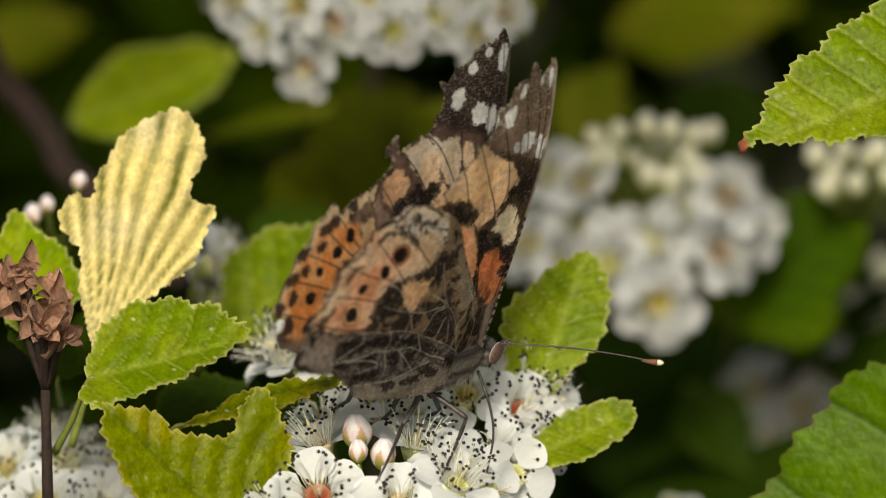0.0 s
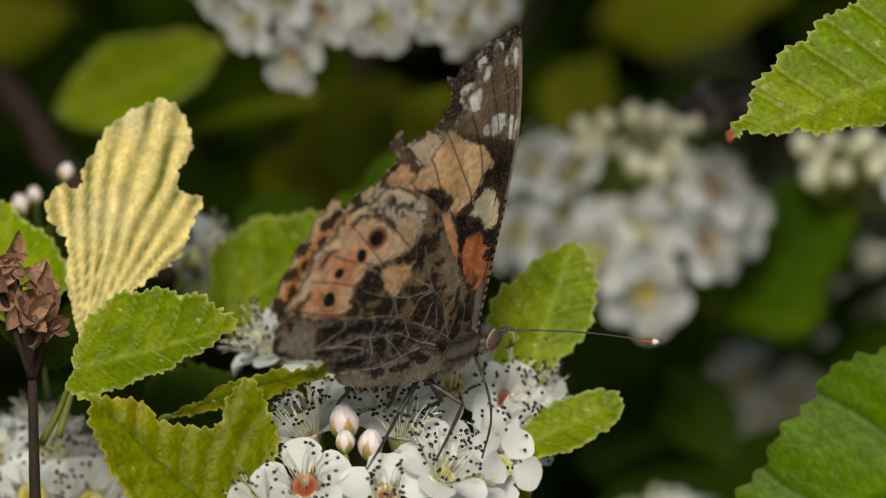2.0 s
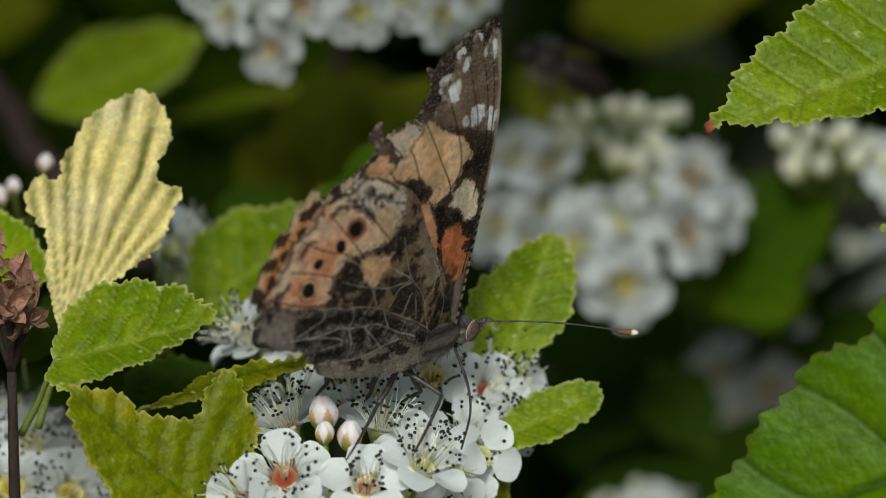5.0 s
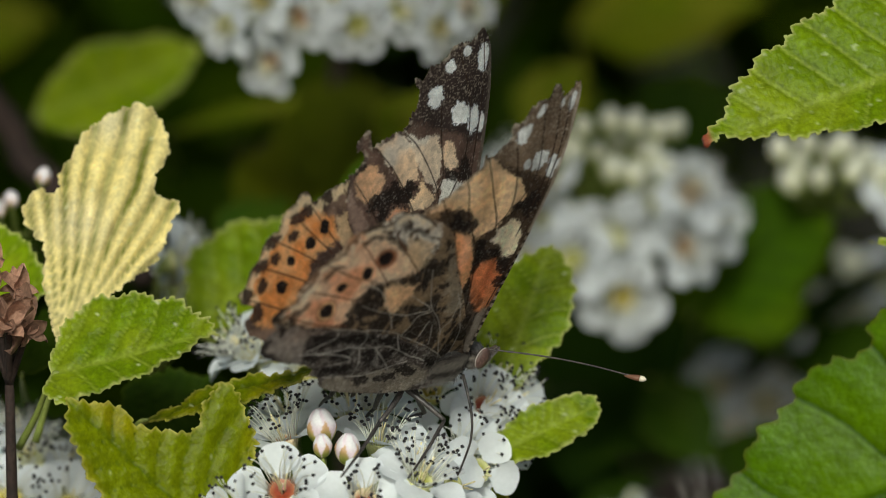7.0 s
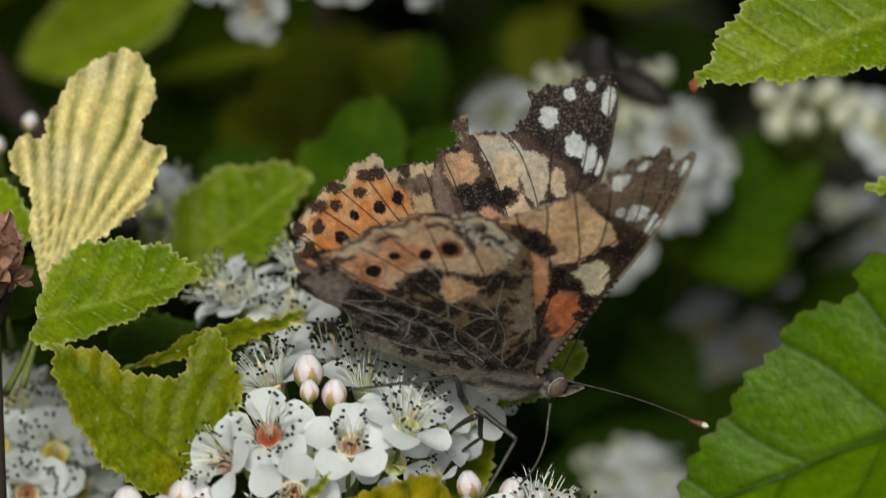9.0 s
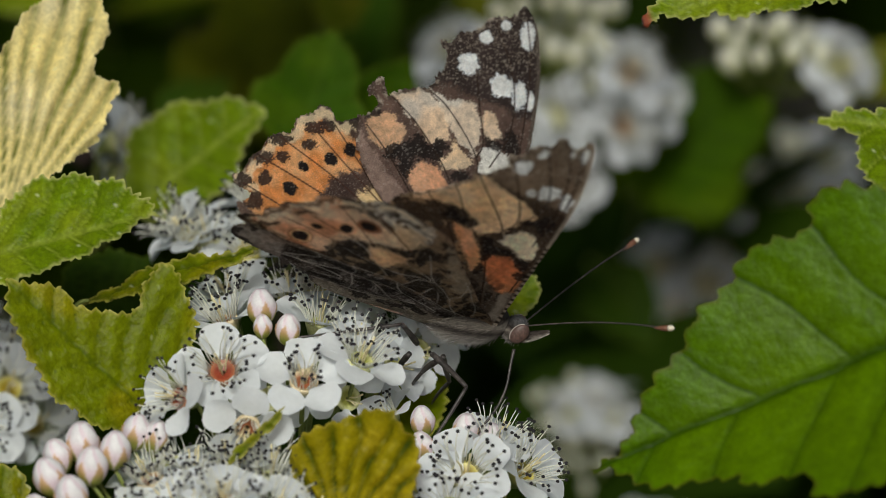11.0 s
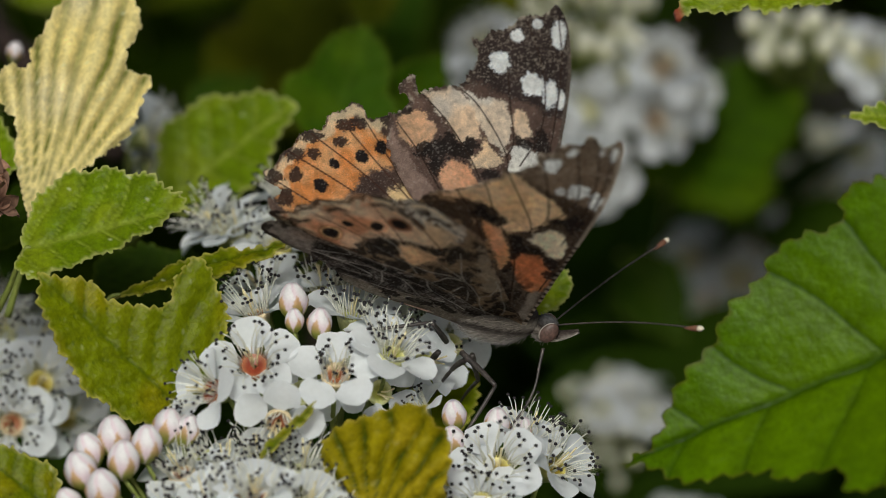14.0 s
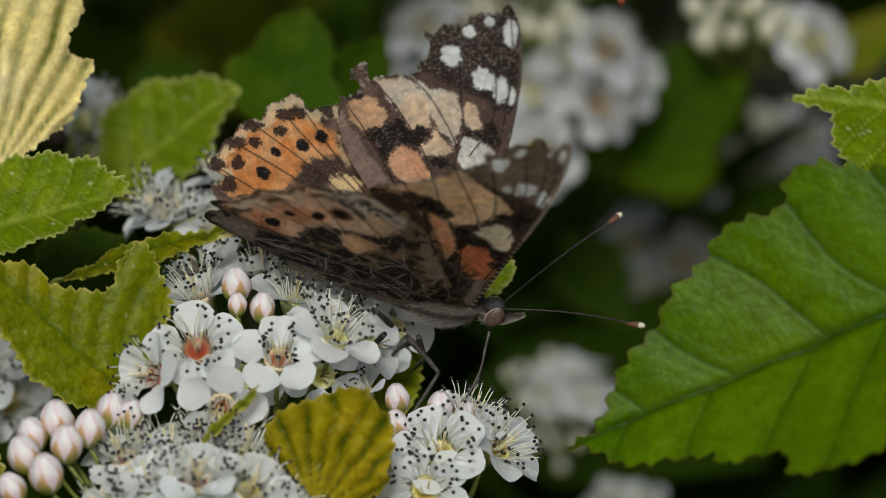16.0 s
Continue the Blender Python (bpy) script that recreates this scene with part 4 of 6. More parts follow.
for x, y, up, lean in ((-0.12, 0.42, 0.95, -0.1), (0.1, 0.5, 0.98, 0.12), (0.02, 0.62, 1.05, 0.0), (-0.25, 0.6, 0.9, -0.2), (0.28, 0.58, 0.9, 0.2)):
    into = BUSH.inverted()
    branch("woody brown stem of the shrub rising from the ground", into @ Vector((x, y, -0.02)), into @ Vector((x + lean, y - 0.06, up)), 7.0, 3.0, BARK)


def dried_head():
    """A spent flower head: papery pointed sepals on short stalks."""
    rng = np.random.RandomState(3)
    root = at(-39.5, -11.2, 4)
    top = thing("dried_flower_head", BUSH @ Matrix.Translation(root), "dried brown flower head with papery pointed sepals", "flower")
    sepal = []
    for k in range(3):
        t = np.linspace(0, 1, 6)
        v = []
        for s in t:
            w = 0.7 * math.sin(math.pi * min(s * 0.8 + 0.18, 1)) ** 0.8
            for a in (-1, 0, 1):
                v.append((a * w * 1.15, s * 2.9, 0.9 * s * s * (k - 0.6) + 0.45 * a * a + 0.25 * math.sin(7 * s + k) * a))
        f = [(i * 3 + j, i * 3 + j + 1, i * 3 + j + 4, i * 3 + j + 3) for i in range(5) for j in range(2)]
        sepal.append(mesh("sepal", v, f))
    for x, z in ((at(-41.4, 0.1, 0), 0), (at(-38.7, -2.1, 0), 1), (at(-40.8, -3.7, 0), 2), (at(-37.9, -6.4, 0), 3), (at(-43.0, -1.5, 0), 4), (at(-39.5, -5.3, 0), 5)):
        c = x - root + Vector((0, rng.uniform(-2, 3) * MM, 0))
        for k in range(10):
            d = Vector((math.cos(k * 1.26 + z) + rng.uniform(-0.5, 0.5), rng.uniform(-1.0, 0.2), math.sin(k * 1.26 + z) + rng.uniform(-0.3, 0.6)))
            part("sepal", sepal[rng.randint(3)], DRY, top, frame_of(c, d, (rng.uniform(-1, 1), -1, rng.uniform(-0.6, 0.8))) @ Matrix.Scale(rng.uniform(0.5, 1.25), 4))
        e = np.array(c) / MM
        v, f = tube(smooth_line([(0, 0, 0), tuple(e * 0.6), tuple(e)], 4), 0.35, 6)
        part("stalk", mesh("stalk", v, f), BARK, top)
    v, f = tube(smooth_line([(0, 0, 0), (0.5, 2, -20), (2, 8, -60)], 6), np.linspace(0.45, 0.8, 13), 8)
    part("stem", mesh("stem", v, f), BARK, top)


dried_head()
far_cluster("few pinkish buds behind the yellow leaf", [], [(-40.6, 5.4), (-39.3, 6.3), (-36.3, 8.5)],
            (-38.4, 2.6), 40, 12, 0.7, "pink")

# ---- butterfly ----
HINGE = 1.47  # half the width between the wing roots, mm


def ellipse(x, y, cx, cy, rx, ry, turn=0.0, rag=0.25, seed=0):
    """1 inside an uneven spot with a dusty border, 0 outside."""
    a = radians(turn)
    u, v = (x - cx) * math.cos(a) + (y - cy) * math.sin(a), -(x - cx) * math.sin(a) + (y - cy) * math.cos(a)
    d = np.hypot(u / rx, v / ry) + rag * (vnoise(x, y, 0.5, seed) - 0.5) + rag * (vnoise(x, y, 0.14, seed + 1) - 0.5)
    return 1 - step_in(d, 0.86, 1.12)


def patch(x, y, pts, rag=0.5, seed=0, soft=0.22):
    """1 inside an uneven patch with straight sides and a dusty border."""
    p = np.array(pts, float)
    e, _, _ = to_segments(x, y, np.vstack([p, p[:1]]))
    d = np.where(inside(x, y, p), e, -e) + rag * (vnoise(x, y, 0.6, seed) - 0.5) + rag * 0.9 * (vnoise(x, y, 0.14, seed + 1) - 0.5)
    return step_in(d, -soft, soft)


def stroke(x, y, pts, width, seed=0):
    d, _, _ = to_segments(x, y, smooth_line(pts, 5) if len(pts) > 2 else np.array(pts, float))
    return 1 - step_in(d, width * 0.5, width)


# worn outlines of the wings, mm from the root: forward, outward
FORE_NEAR = [(0, -1), (1.5, -0.6), (1.7, 3), (1.9, 8), (2.0, 12), (2.2, 16), (2.35, 20.5), (2.2, 24), (1.8, 27.4), (1.3, 29.8), (0.5, 30.4), (0.2, 29.3), (-0.5, 28.8),
             (-1.5, 29.9), (-2.3, 29.5), (-2.3, 28.5), (-3.4, 28.1), (-4.4, 27.0), (-4.6, 25.8), (-5.6, 25.2), (-5.3, 24.1), (-5.9, 23.2), (-7.0, 22.0), (-8.0, 22.3), (-7.7, 21.1),
             (-8.7, 19.9), (-9.6, 18.4), (-11.2, 17.0), (-13.0, 15.2), (-13.4, 13.0), (-11.6, 10.0), (-8, 6), (-3, 0)]
FORE_FAR = [(0, -1), (1.6, -0.6), (2.2, 4), (2.8, 10), (3.1, 16), (3.3, 20), (3.2, 24.8), (2.4, 28.7), (1.5, 30.4), (0.5, 31.2), (0, 30.4), (-0.7, 29.7), (-1.5, 29.7), (-2.7, 29.2),
            (-3.4, 28.3), (-4.4, 27.5), (-5.5, 27.1), (-6.2, 25.9), (-7.2, 26.0), (-6.5, 24.8), (-6.4, 23.4), (-6.9, 22.7), (-7.6, 21.1), (-9.0, 20.7), (-10.9, 19.8), (-11.5, 19.3),
            (-11.9, 20.0), (-12.2, 20.9), (-12.9, 20.7), (-13.6, 19.4), (-13.5, 18.9), (-12.6, 18.8), (-12.4, 18.0), (-13.6, 16.8), (-14.2, 16.3), (-13.7, 13.2), (-11.8, 10.2), (-8, 6), (-3, 0)]
HIND_NEAR = [(1.2, -0.6), (0.4, 2), (-1.6, 5), (-3.3, 7.5), (-6.2, 11.4), (-8.2, 14.4), (-10.6, 15.8), (-13.9, 16.6), (-16.2, 16.6), (-17.4, 15.8), (-18.3, 15.3), (-19.6, 14.6), (-21.2, 13.6),
             (-21.6, 12.4), (-22.5, 11.4), (-23.7, 10.2), (-23.8, 8.9), (-24.8, 7.8), (-24.7, 6.6), (-26.1, 5.6), (-26.4, 4.4), (-25.2, 3.4), (-25.9, 2.0), (-25.7, 0.8), (-24.6, 0.1), (-22.4, -0.2),
             (-19.8, -0.3), (-18.5, -0.8), (-18.2, -1.5), (-17.0, -1.9), (-16.2, -2.8), (-14.6, -3.2), (-12.0, -3.4), (-8.2, -3.5), (-5.3, -3.1), (-1.8, -2.3)]
HIND_FAR = [(0, -0.5), (-0.6, 3), (-1.8, 7), (-3.5, 10.2), (-5.3, 13.0), (-8, 15.8), (-11.5, 16.6), (-13.6, 16.0), (-15.4, 15.2), (-16.8, 14.3), (-17.7, 14.1), (-18.5, 14.9), (-19.5, 14.8), (-20.3, 13.7),
            (-21.5, 12.8), (-21.7, 11.4), (-23.1, 10.6), (-23.8, 9.9), (-24.2, 8.4), (-25.0, 7.4), (-25.3, 5.8), (-26.2, 5.2), (-25.7, 4.2), (-24.0, 4.0), (-24.5, 3.0), (-25.1, 2.5), (-24.3, 1.4),
            (-22.6, 0.9), (-18.3, -0.6), (-14.0, -2.2), (-9.4, -2.5), (-5, -2.3), (-1.5, -1.5)]


def wing_outline(pts, seed, jag=0.2):
    q = smooth_line(pts, 12, closed=True)
    j = jag * (np.random.RandomState(seed).rand(len(q), 2) - 0.5) * 2
    worn = step_in(np.hypot(q[:, 0], q[:, 1]), 15, 19)[:, None]
    return q + j * worn * (q[:, :1] < 1.0)


# pale cells of the forewing from above and from below, mm from the root: forward, outward
FORE_ABOVE = [[(-13.4, 16.6), (-11.1, 17.8), (-9.0, 16.2), (-10.4, 13.9), (-12.0, 14.2), (-13.0, 15.0)], [(-11.0, 19.4), (-8.1, 20.8), (-5.3, 19.2), (-4.9, 16.5), (-6.8, 15.7), (-8.0, 16.9), (-9.4, 17.7)],
              [(-7.4, 20.9), (-5.5, 20.3), (-3.0, 20.7), (-1.8, 19.0), (-1.8, 17.0), (-2.3, 15.4), (-4.3, 16.6)], [(-1.9, 20.1), (-0.8, 20.1), (0.3, 17.8), (-1.2, 17.2)],
              [(-1.7, 16.3), (-0.4, 17.0), (1.9, 15.6), (2.4, 12.6), (0.2, 11.8), (-1.6, 13.8)], [(-8.7, 12.0), (-7.4, 13.6), (-5.7, 13.5), (-3.6, 11.2), (-4.4, 9.4), (-6.8, 10.1), (-7.9, 10.8)],
              [(-4.4, 16.3), (-2.4, 15.0), (-2.8, 13.8), (-5.0, 13.5), (-5.5, 14.3), (-4.4, 15.3)]]
FORE_BELOW = [[(-14.0, 18.3), (-11.8, 20.4), (-9.3, 20.0), (-7.2, 22.0), (-4.8, 20.9), (-2.3, 20.2), (-0.4, 18.1), (-1.5, 16.9), (-2.2, 16.0), (-2.7, 14.8), (-3.6, 14.0), (-5.3, 13.7), (-8.2, 16.3), (-10.1, 16.2), (-12.4, 15.6)],
              [(-2.3, 14.5), (-1.2, 15.9), (0.5, 15.3), (1.3, 14.1), (1.2, 12.3), (0.4, 11.5), (-1.3, 12.9), (-2.4, 13.5)],
              [(-7.6, 14.0), (-5.5, 13.8), (-3.6, 11.4), (-2.6, 8.4), (-3.4, 7.0), (-4.5, 9.4), (-6.1, 11.6)]]
FORE_VEINS_ABOVE = [[(-7.8, 21.0), (-5.3, 19.3), (-1.9, 15.2), (-2.0, 12.0), (-1.2, 5)], [(-11.4, 19.4), (-7.8, 16.7), (-4.4, 12.6), (-1.5, 5)], [(-3.2, 24.0), (-2.3, 20.3), (-1.5, 17.0), (-2.0, 15.2)],
                    [(-13.2, 15.9), (-10.5, 13.4), (-7.0, 9.0), (-2.0, 3)], [(-2.0, 29.0), (0.6, 23.6), (1.0, 18.6), (-0.6, 14.6)], [(1.0, 30), (2.0, 26), (2.3, 21), (2.0, 14), (0.9, 5)]]
FORE_VEINS_BELOW = [[(-7.6, 22.2), (-5.0, 18.6), (-2.7, 14.9), (-4.1, 13.2), (-2.4, 9.0), (-0.9, 3)], [(-9.8, 20.3), (-8.3, 18.6), (-6.6, 15.6), (-4.2, 12.6)], [(-4.8, 24.6), (-2.9, 20.5), (-1.9, 17.2), (-2.7, 14.9)],
                    [(-12.3, 18.9), (-10.4, 16.6), (-8.0, 14.0), (-5.0, 8.6)], [(-2.9, 28.4), (-1.2, 24.4), (-0.2, 20.4), (-1.5, 16.4)], [(-0.8, 28.8), (0.6, 24.2), (1.0, 19.6), (0.6, 14)], [(0.3, 29.4), (1.3, 25), (1.6, 20), (1.4, 13), (0.9, 5)]]
WHITES_ABOVE = [(-4.1, 24.4, 1.15, 1.15, 20), (-2.8, 27.3, 0.65, 0.65, 0), (-1.0, 28.9, 0.5, 0.45, 0), (-0.5, 22.9, 1.15, 1.15, 10), (1.4, 22.4, 0.85, 1.45, 12), (2.6, 22.2, 0.45, 1.0, 0), (1.3, 28.4, 0.8, 1.35, 10)]
WHITES_BELOW = [(-3.9, 24.6, 0.8, 1.2, -14), (-2.8, 27.1, 0.5, 0.75, -20), (-0.5, 22.1, 0.95, 1.15, -10), (1.3, 21.6, 0.55, 1.25, 8), (2.1, 22.0, 0.25, 0.8, 8), (-0.3, 28.0, 0.35, 0.5, 0), (0.8, 28.3, 0.4, 1.0, 6), (-2.1, 21.6, 0.5, 0.5, 0)]


def fore_colours(x, y, under, seed, edge_off):
    n1, n2, n3 = vnoise(x, y, 0.45, seed + 20), vnoise(x, y, 2.2, seed + 21), vnoise(x, y, 0.13, seed + 22)
    if under:
        base, apex_tone, root_tone = srgb(70, 56, 45), srgb(110, 92, 77), srgb(84, 72, 62)
        cells, tones, veins, whites = FORE_BELOW, [srgb(210, 176, 138), srgb(216, 198, 174), srgb(208, 156, 114)], FORE_VEINS_BELOW, WHITES_BELOW
        blots = [(-7.3, 15.1, 1.3, 1.15, 20), (-6.0, 14.7, 0.9, 0.8, 0), (-3.5, 12.5, 0.75, 1.15, 20), (-2.6, 11.5, 0.7, 0.75, 0), (-1.5, 12.2, 1.0, 0.5, -8), (0.7, 10.9, 0.8, 1.0, 0), (-2.9, 10.4, 0.5, 0.8, 10), (-0.7, 17.3, 1.0, 0.5, 15),
                 (0.7, 17.6, 0.8, 1.5, 0), (-12.4, 16.8, 0.8, 0.7, 30), (-9.4, 20.3, 0.9, 0.4, -20), (-2.9, 8.2, 0.45, 0.9, 0), (1.1, 9.0, 0.85, 0.6, 15)]
        costa = [1.5, 1.8, 1.95, 2.2, 2.35, 2.2, 1.5]
    else:
        base, apex_tone, root_tone = srgb(96, 76, 68), srgb(50, 40, 38), srgb(120, 100, 88)
        cells, tones, veins, whites = FORE_ABOVE, [srgb(204, 164, 130), srgb(212, 188, 162), srgb(212, 196, 178), srgb(212, 186, 158), srgb(212, 210, 206), srgb(212, 162, 128), srgb(214, 188, 156)], FORE_VEINS_ABOVE, WHITES_ABOVE
        blots = [(-10.2, 14.0, 0.9, 0.8, 40), (-9.2, 14.1, 1.1, 1.1, 30), (-7.9, 15.0, 1.1, 1.1, 30), (-6.5, 14.7, 1.2, 0.8, 10), (-5.6, 15.6, 0.7, 0.7, 30), (-8.8, 12.6, 0.7, 0.9, 0), (-3.5, 13.0, 1.0, 0.55, 10),
                 (-0.5, 17.0, 1.0, 0.5, -15), (1.2, 17.4, 1.0, 1.2, 0), (0.6, 11.4, 0.9, 0.6, 0), (-12.9, 17.4, 0.9, 0.6, 30), (-10.9, 19.9, 0.6, 0.4, 0), (-7.4, 21.5, 0.5, 0.6, 0)]
        costa = [1.6, 2.2, 2.8, 3.1, 3.3, 3.2, 2.4]
    c = mix(base[None], (base * 0.66)[None], step_in(n2, 0.2, 0.8) * 0.7)
    apex = step_in(y + 0.16 * x + 0.9 * (n2 - 0.5) + 0.8 * (n3 - 0.5), 20.3, 21.1)
    c = mix(c, apex_tone[None] * (0.7 + 0.6 * n2)[:, None], apex)
    streak = vnoise(np.arctan2(x, y + 2) * 9, np.hypot(x, y) * 0.25, 0.3, seed + 95)
    c = mix(c, root_tone[None] * (0.55 + 0.9 * streak)[:, None], (1 - step_in(np.hypot(x, y), 7, 12)) * 0.8)
    if not under:
        c = mix(c, srgb(140, 118, 108)[None] * (0.8 + 0.4 * n1)[:, None], patch(x, y, [(-14.1, 16.6), (-13.0, 14.5), (-10.6, 11.9), (-8.0, 9.7), (-6.0, 6.5), (-9.0, 7.0), (-11.8, 10.2), (-13.9, 13.2)], 0.5, seed + 11) * 0.8)
    if under:
        c = mix(c, srgb(150, 124, 96)[None] * (0.7 + 0.6 * n3)[:, None], step_in(n2 + 0.6 * (n1 - 0.5), 0.5, 0.72) * (1 - apex) * step_in(-x, 3.0, 5.0) * 0.8)
    for k, (cell, tone) in enumerate(zip(cells, tones)):
        worn = 0.75 + 0.25 * step_in(vnoise(x, y, 0.25, seed + k), 0.05, 0.3)
        shade = mix(tone[None] * (0.86 + 0.26 * n1)[:, None], srgb(200, 206, 208)[None], step_in(n2, 0.45, 0.75) * (0.12 if under else 0.45 if k in (1, 2, 4) else 0.12))
        c = mix(c, shade, patch(x, y, cell, 0.42, seed + 2 * k, 0.11) * worn)
    c = mix(c, (srgb(178, 118, 80) if under else srgb(214, 110, 56))[None] * (0.8 + 0.4 * n1)[:, None],
            patch(x, y, [(-3.0, 9.6), (-2.6, 10.8), (-0.9, 11.5), (0.6, 10.4), (1.5, 8.2), (1.4, 6.6), (0.4, 5.6), (-0.7, 6.0), (-1.8, 7.4)] if under else [(-3.2, 10.8), (-0.6, 11.9), (1.4, 11.2), (1.6, 8.8), (-0.4, 6.0), (-2.4, 8.2)], 0.4, seed + 31))
    for k, (cx, cy, rx, ry, a) in enumerate(blots):
        c = mix(c, srgb(32, 25, 23)[None] * (0.8 + 0.5 * n3)[:, None], ellipse(x, y, cx, cy, rx, ry, a, 0.6, seed + 40 + k) * 0.94)
    for k, (cx, cy, rx, ry, a) in enumerate(whites):
        c = mix(c, srgb(224, 230, 240)[None], ellipse(x, y, cx, cy, rx * 0.95, ry * 0.95, a, 0.4, seed + 60 + k) * (0.86 + 0.13 * step_in(n3, 0.15, 0.4)))
    for line in veins:
        c = mix(c, srgb(46, 32, 25)[None], stroke(x, y, line, 0.11) * 0.95)
    if under:
        near, second = cell_walls(x, y * 0.6, 1.5, seed + 90)
        mottle = step_in(second - near, 0.1, 0.3) * (1 - step_in(np.hypot(x, y) + 1.5 * (n1 - 0.5), 6, 8)) * (1 - step_in(x, 0.0, 0.6))
        c = mix(c, srgb(34, 27, 24)[None], mottle * 0.85)
        pale = patch(x, y, [(0.3, 5.6), (1.1, 6.0), (1.4, 1.0), (0.4, 0.6)], 0.3, seed + 32)
        c = mix(c, srgb(150, 140, 130)[None], pale * 0.7)
    rim = step_in(x - np.interp(y, [-1, 4, 10, 16, 20, 25, 28.7], costa), -0.42, -0.26)
    dash = step_in(np.sin(y * 7.5 + 1.2 * n1), -0.3, 0.3) * (y < 15)
    c = mix(c, mix(srgb(158, 144, 130)[None], srgb(38, 30, 27)[None], dash if under else 0 * dash + 0.8), rim * 0.9)
    margin = (1 - step_in(edge_off + 0.25 * (n1 - 0.5), 0.15, 0.55)) * (x < 0.5) * (y > 14)
    c = mix(c, mix(srgb(58, 47, 42)[None], srgb(196, 184, 168)[None], step_in(n1, 0.5, 0.75)), margin * 0.6)
    outer = step_in(y - 0.35 * x, 22.5, 25.5) * (0.5 if under else 0.3)
    c = mix(c, srgb(178, 164, 148)[None], outer * step_in(n3, 0.55, 0.8))
    return mix(c, srgb(206, 198, 188)[None], step_in(n3, 0.74, 0.94) * (0.15 if under else 0.2))


# eyespots and margin marks of the hindwing; pale veins of its lower face
HIND_SPOTS = [(-20.4, 5.85, 0.72), (-19.65, 8.4, 0.55), (-17.25, 10.1, 0.66), (-15.6, 11.65, 0.72)]
HIND_RAYS_BELOW = [[(-23.4, 10.9), (-18.8, 9.6), (-16.3, 9.3)], [(-24.6, 7.8), (-20.0, 7.4), (-17.1, 7.0)], [(-26.0, 5.3), (-21.2, 4.3), (-17.2, 4.4)], [(-20.6, 14.2), (-17.1, 11.5), (-14.2, 9.1)], [(-17.3, 15.9), (-13.5, 12.5), (-10.7, 10.3)]]
HIND_RAYS_ABOVE = [[(-25.0, 4.7), (-19.3, 3.6), (-12, 2.0)], [(-24.4, 7.9), (-16.4, 6.2), (-8, 3.4)], [(-22.6, 10.4), (-15.7, 8.2), (-8, 4.4)], [(-20.0, 12.6), (-12.9, 8.4), (-6, 4.2)], [(-17.6, 13.4), (-11.1, 8.1), (-5, 4.4)], [(-13.6, 15.2), (-9.5, 10.5), (-4, 5)]]
PALE_VEINS = [[(-1.6, 0.3), (-4.8, 1.9), (-10.8, 3.6), (-17.7, 4.0), (-20.5, 4.2)], [(-2.6, 0.5), (-4.4, 3.7), (-3.7, 5.4), (-4.0, 8.7)], [(-4.4, 3.7), (-5.9, 5.5), (-7.6, 7.5), (-9.0, 10.6)], [(-9.1, 3.3), (-8.6, 5.1), (-6.8, 6.3)],
              [(-10.9, 4.0), (-12.3, 5.8), (-14.5, 8.1), (-16.5, 8.7)], [(-16.3, 6.5), (-12.3, 5.8), (-8.8, 5.8), (-7.2, 6.6), (-10.1, 7.6)], [(-7.0, 2.6), (-6.5, 5.0)], [(-5.1, 2.3), (-6.0, 4.6)], [(-1.0, 1.0), (-2.2, 4.7), (-4.3, 8.1)]]
LOW_VEINS = [[(-18.2, 1.1), (-14.6, 1.7), (-10.1, 1.9), (-4.7, 0.4)], [(-21.2, 0.7), (-17.4, 1.1), (-14.2, 0.5), (-16.9, -0.3)], [(-16.4, -1.7), (-12.3, -1.5), (-9.2, -0.6), (-6.6, 0.4)], [(-11.6, 1.8), (-9.8, 0.4), (-8.6, -0.8)],
             [(-17.6, 3.8), (-17.4, 2.7), (-20.4, 1.1)], [(-13.8, 1.9), (-13.0, 0.2), (-12.8, -1.6)], [(-14.2, 4.0), (-13.7, 3.0), (-13.8, 1.9)], [(-9.6, 3.2), (-9.2, 2.5), (-8.4, 1.6)]]
LOW_BLOTS = [(-18.7, 2.4, 1.9, 1.0, 8), (-19.4, 0.6, 1.3, 0.7, 10), (-15.6, 0.9, 1.4, 0.7, 8), (-11.9, 0.8, 1.1, 0.9, 0), (-14.8, -0.7, 1.2, 0.6, 10), (-11.6, -2.0, 1.0, 0.55, 10), (-16.8, -1.0, 0.7, 0.7, 0), (-9.7, 0.9, 0.8, 0.7, 0),
             (-6.4, -0.7, 1.3, 0.6, -10), (-7.6, 1.6, 1.5, 0.6, -12), (-14.6, 2.9, 2.4, 0.6, 0), (-10.6, 2.7, 1.6, 0.6, -5), (-3.6, 0.2, 1.2, 0.5, -25), (-8.4, -1.6, 1.3, 0.5, 10)]


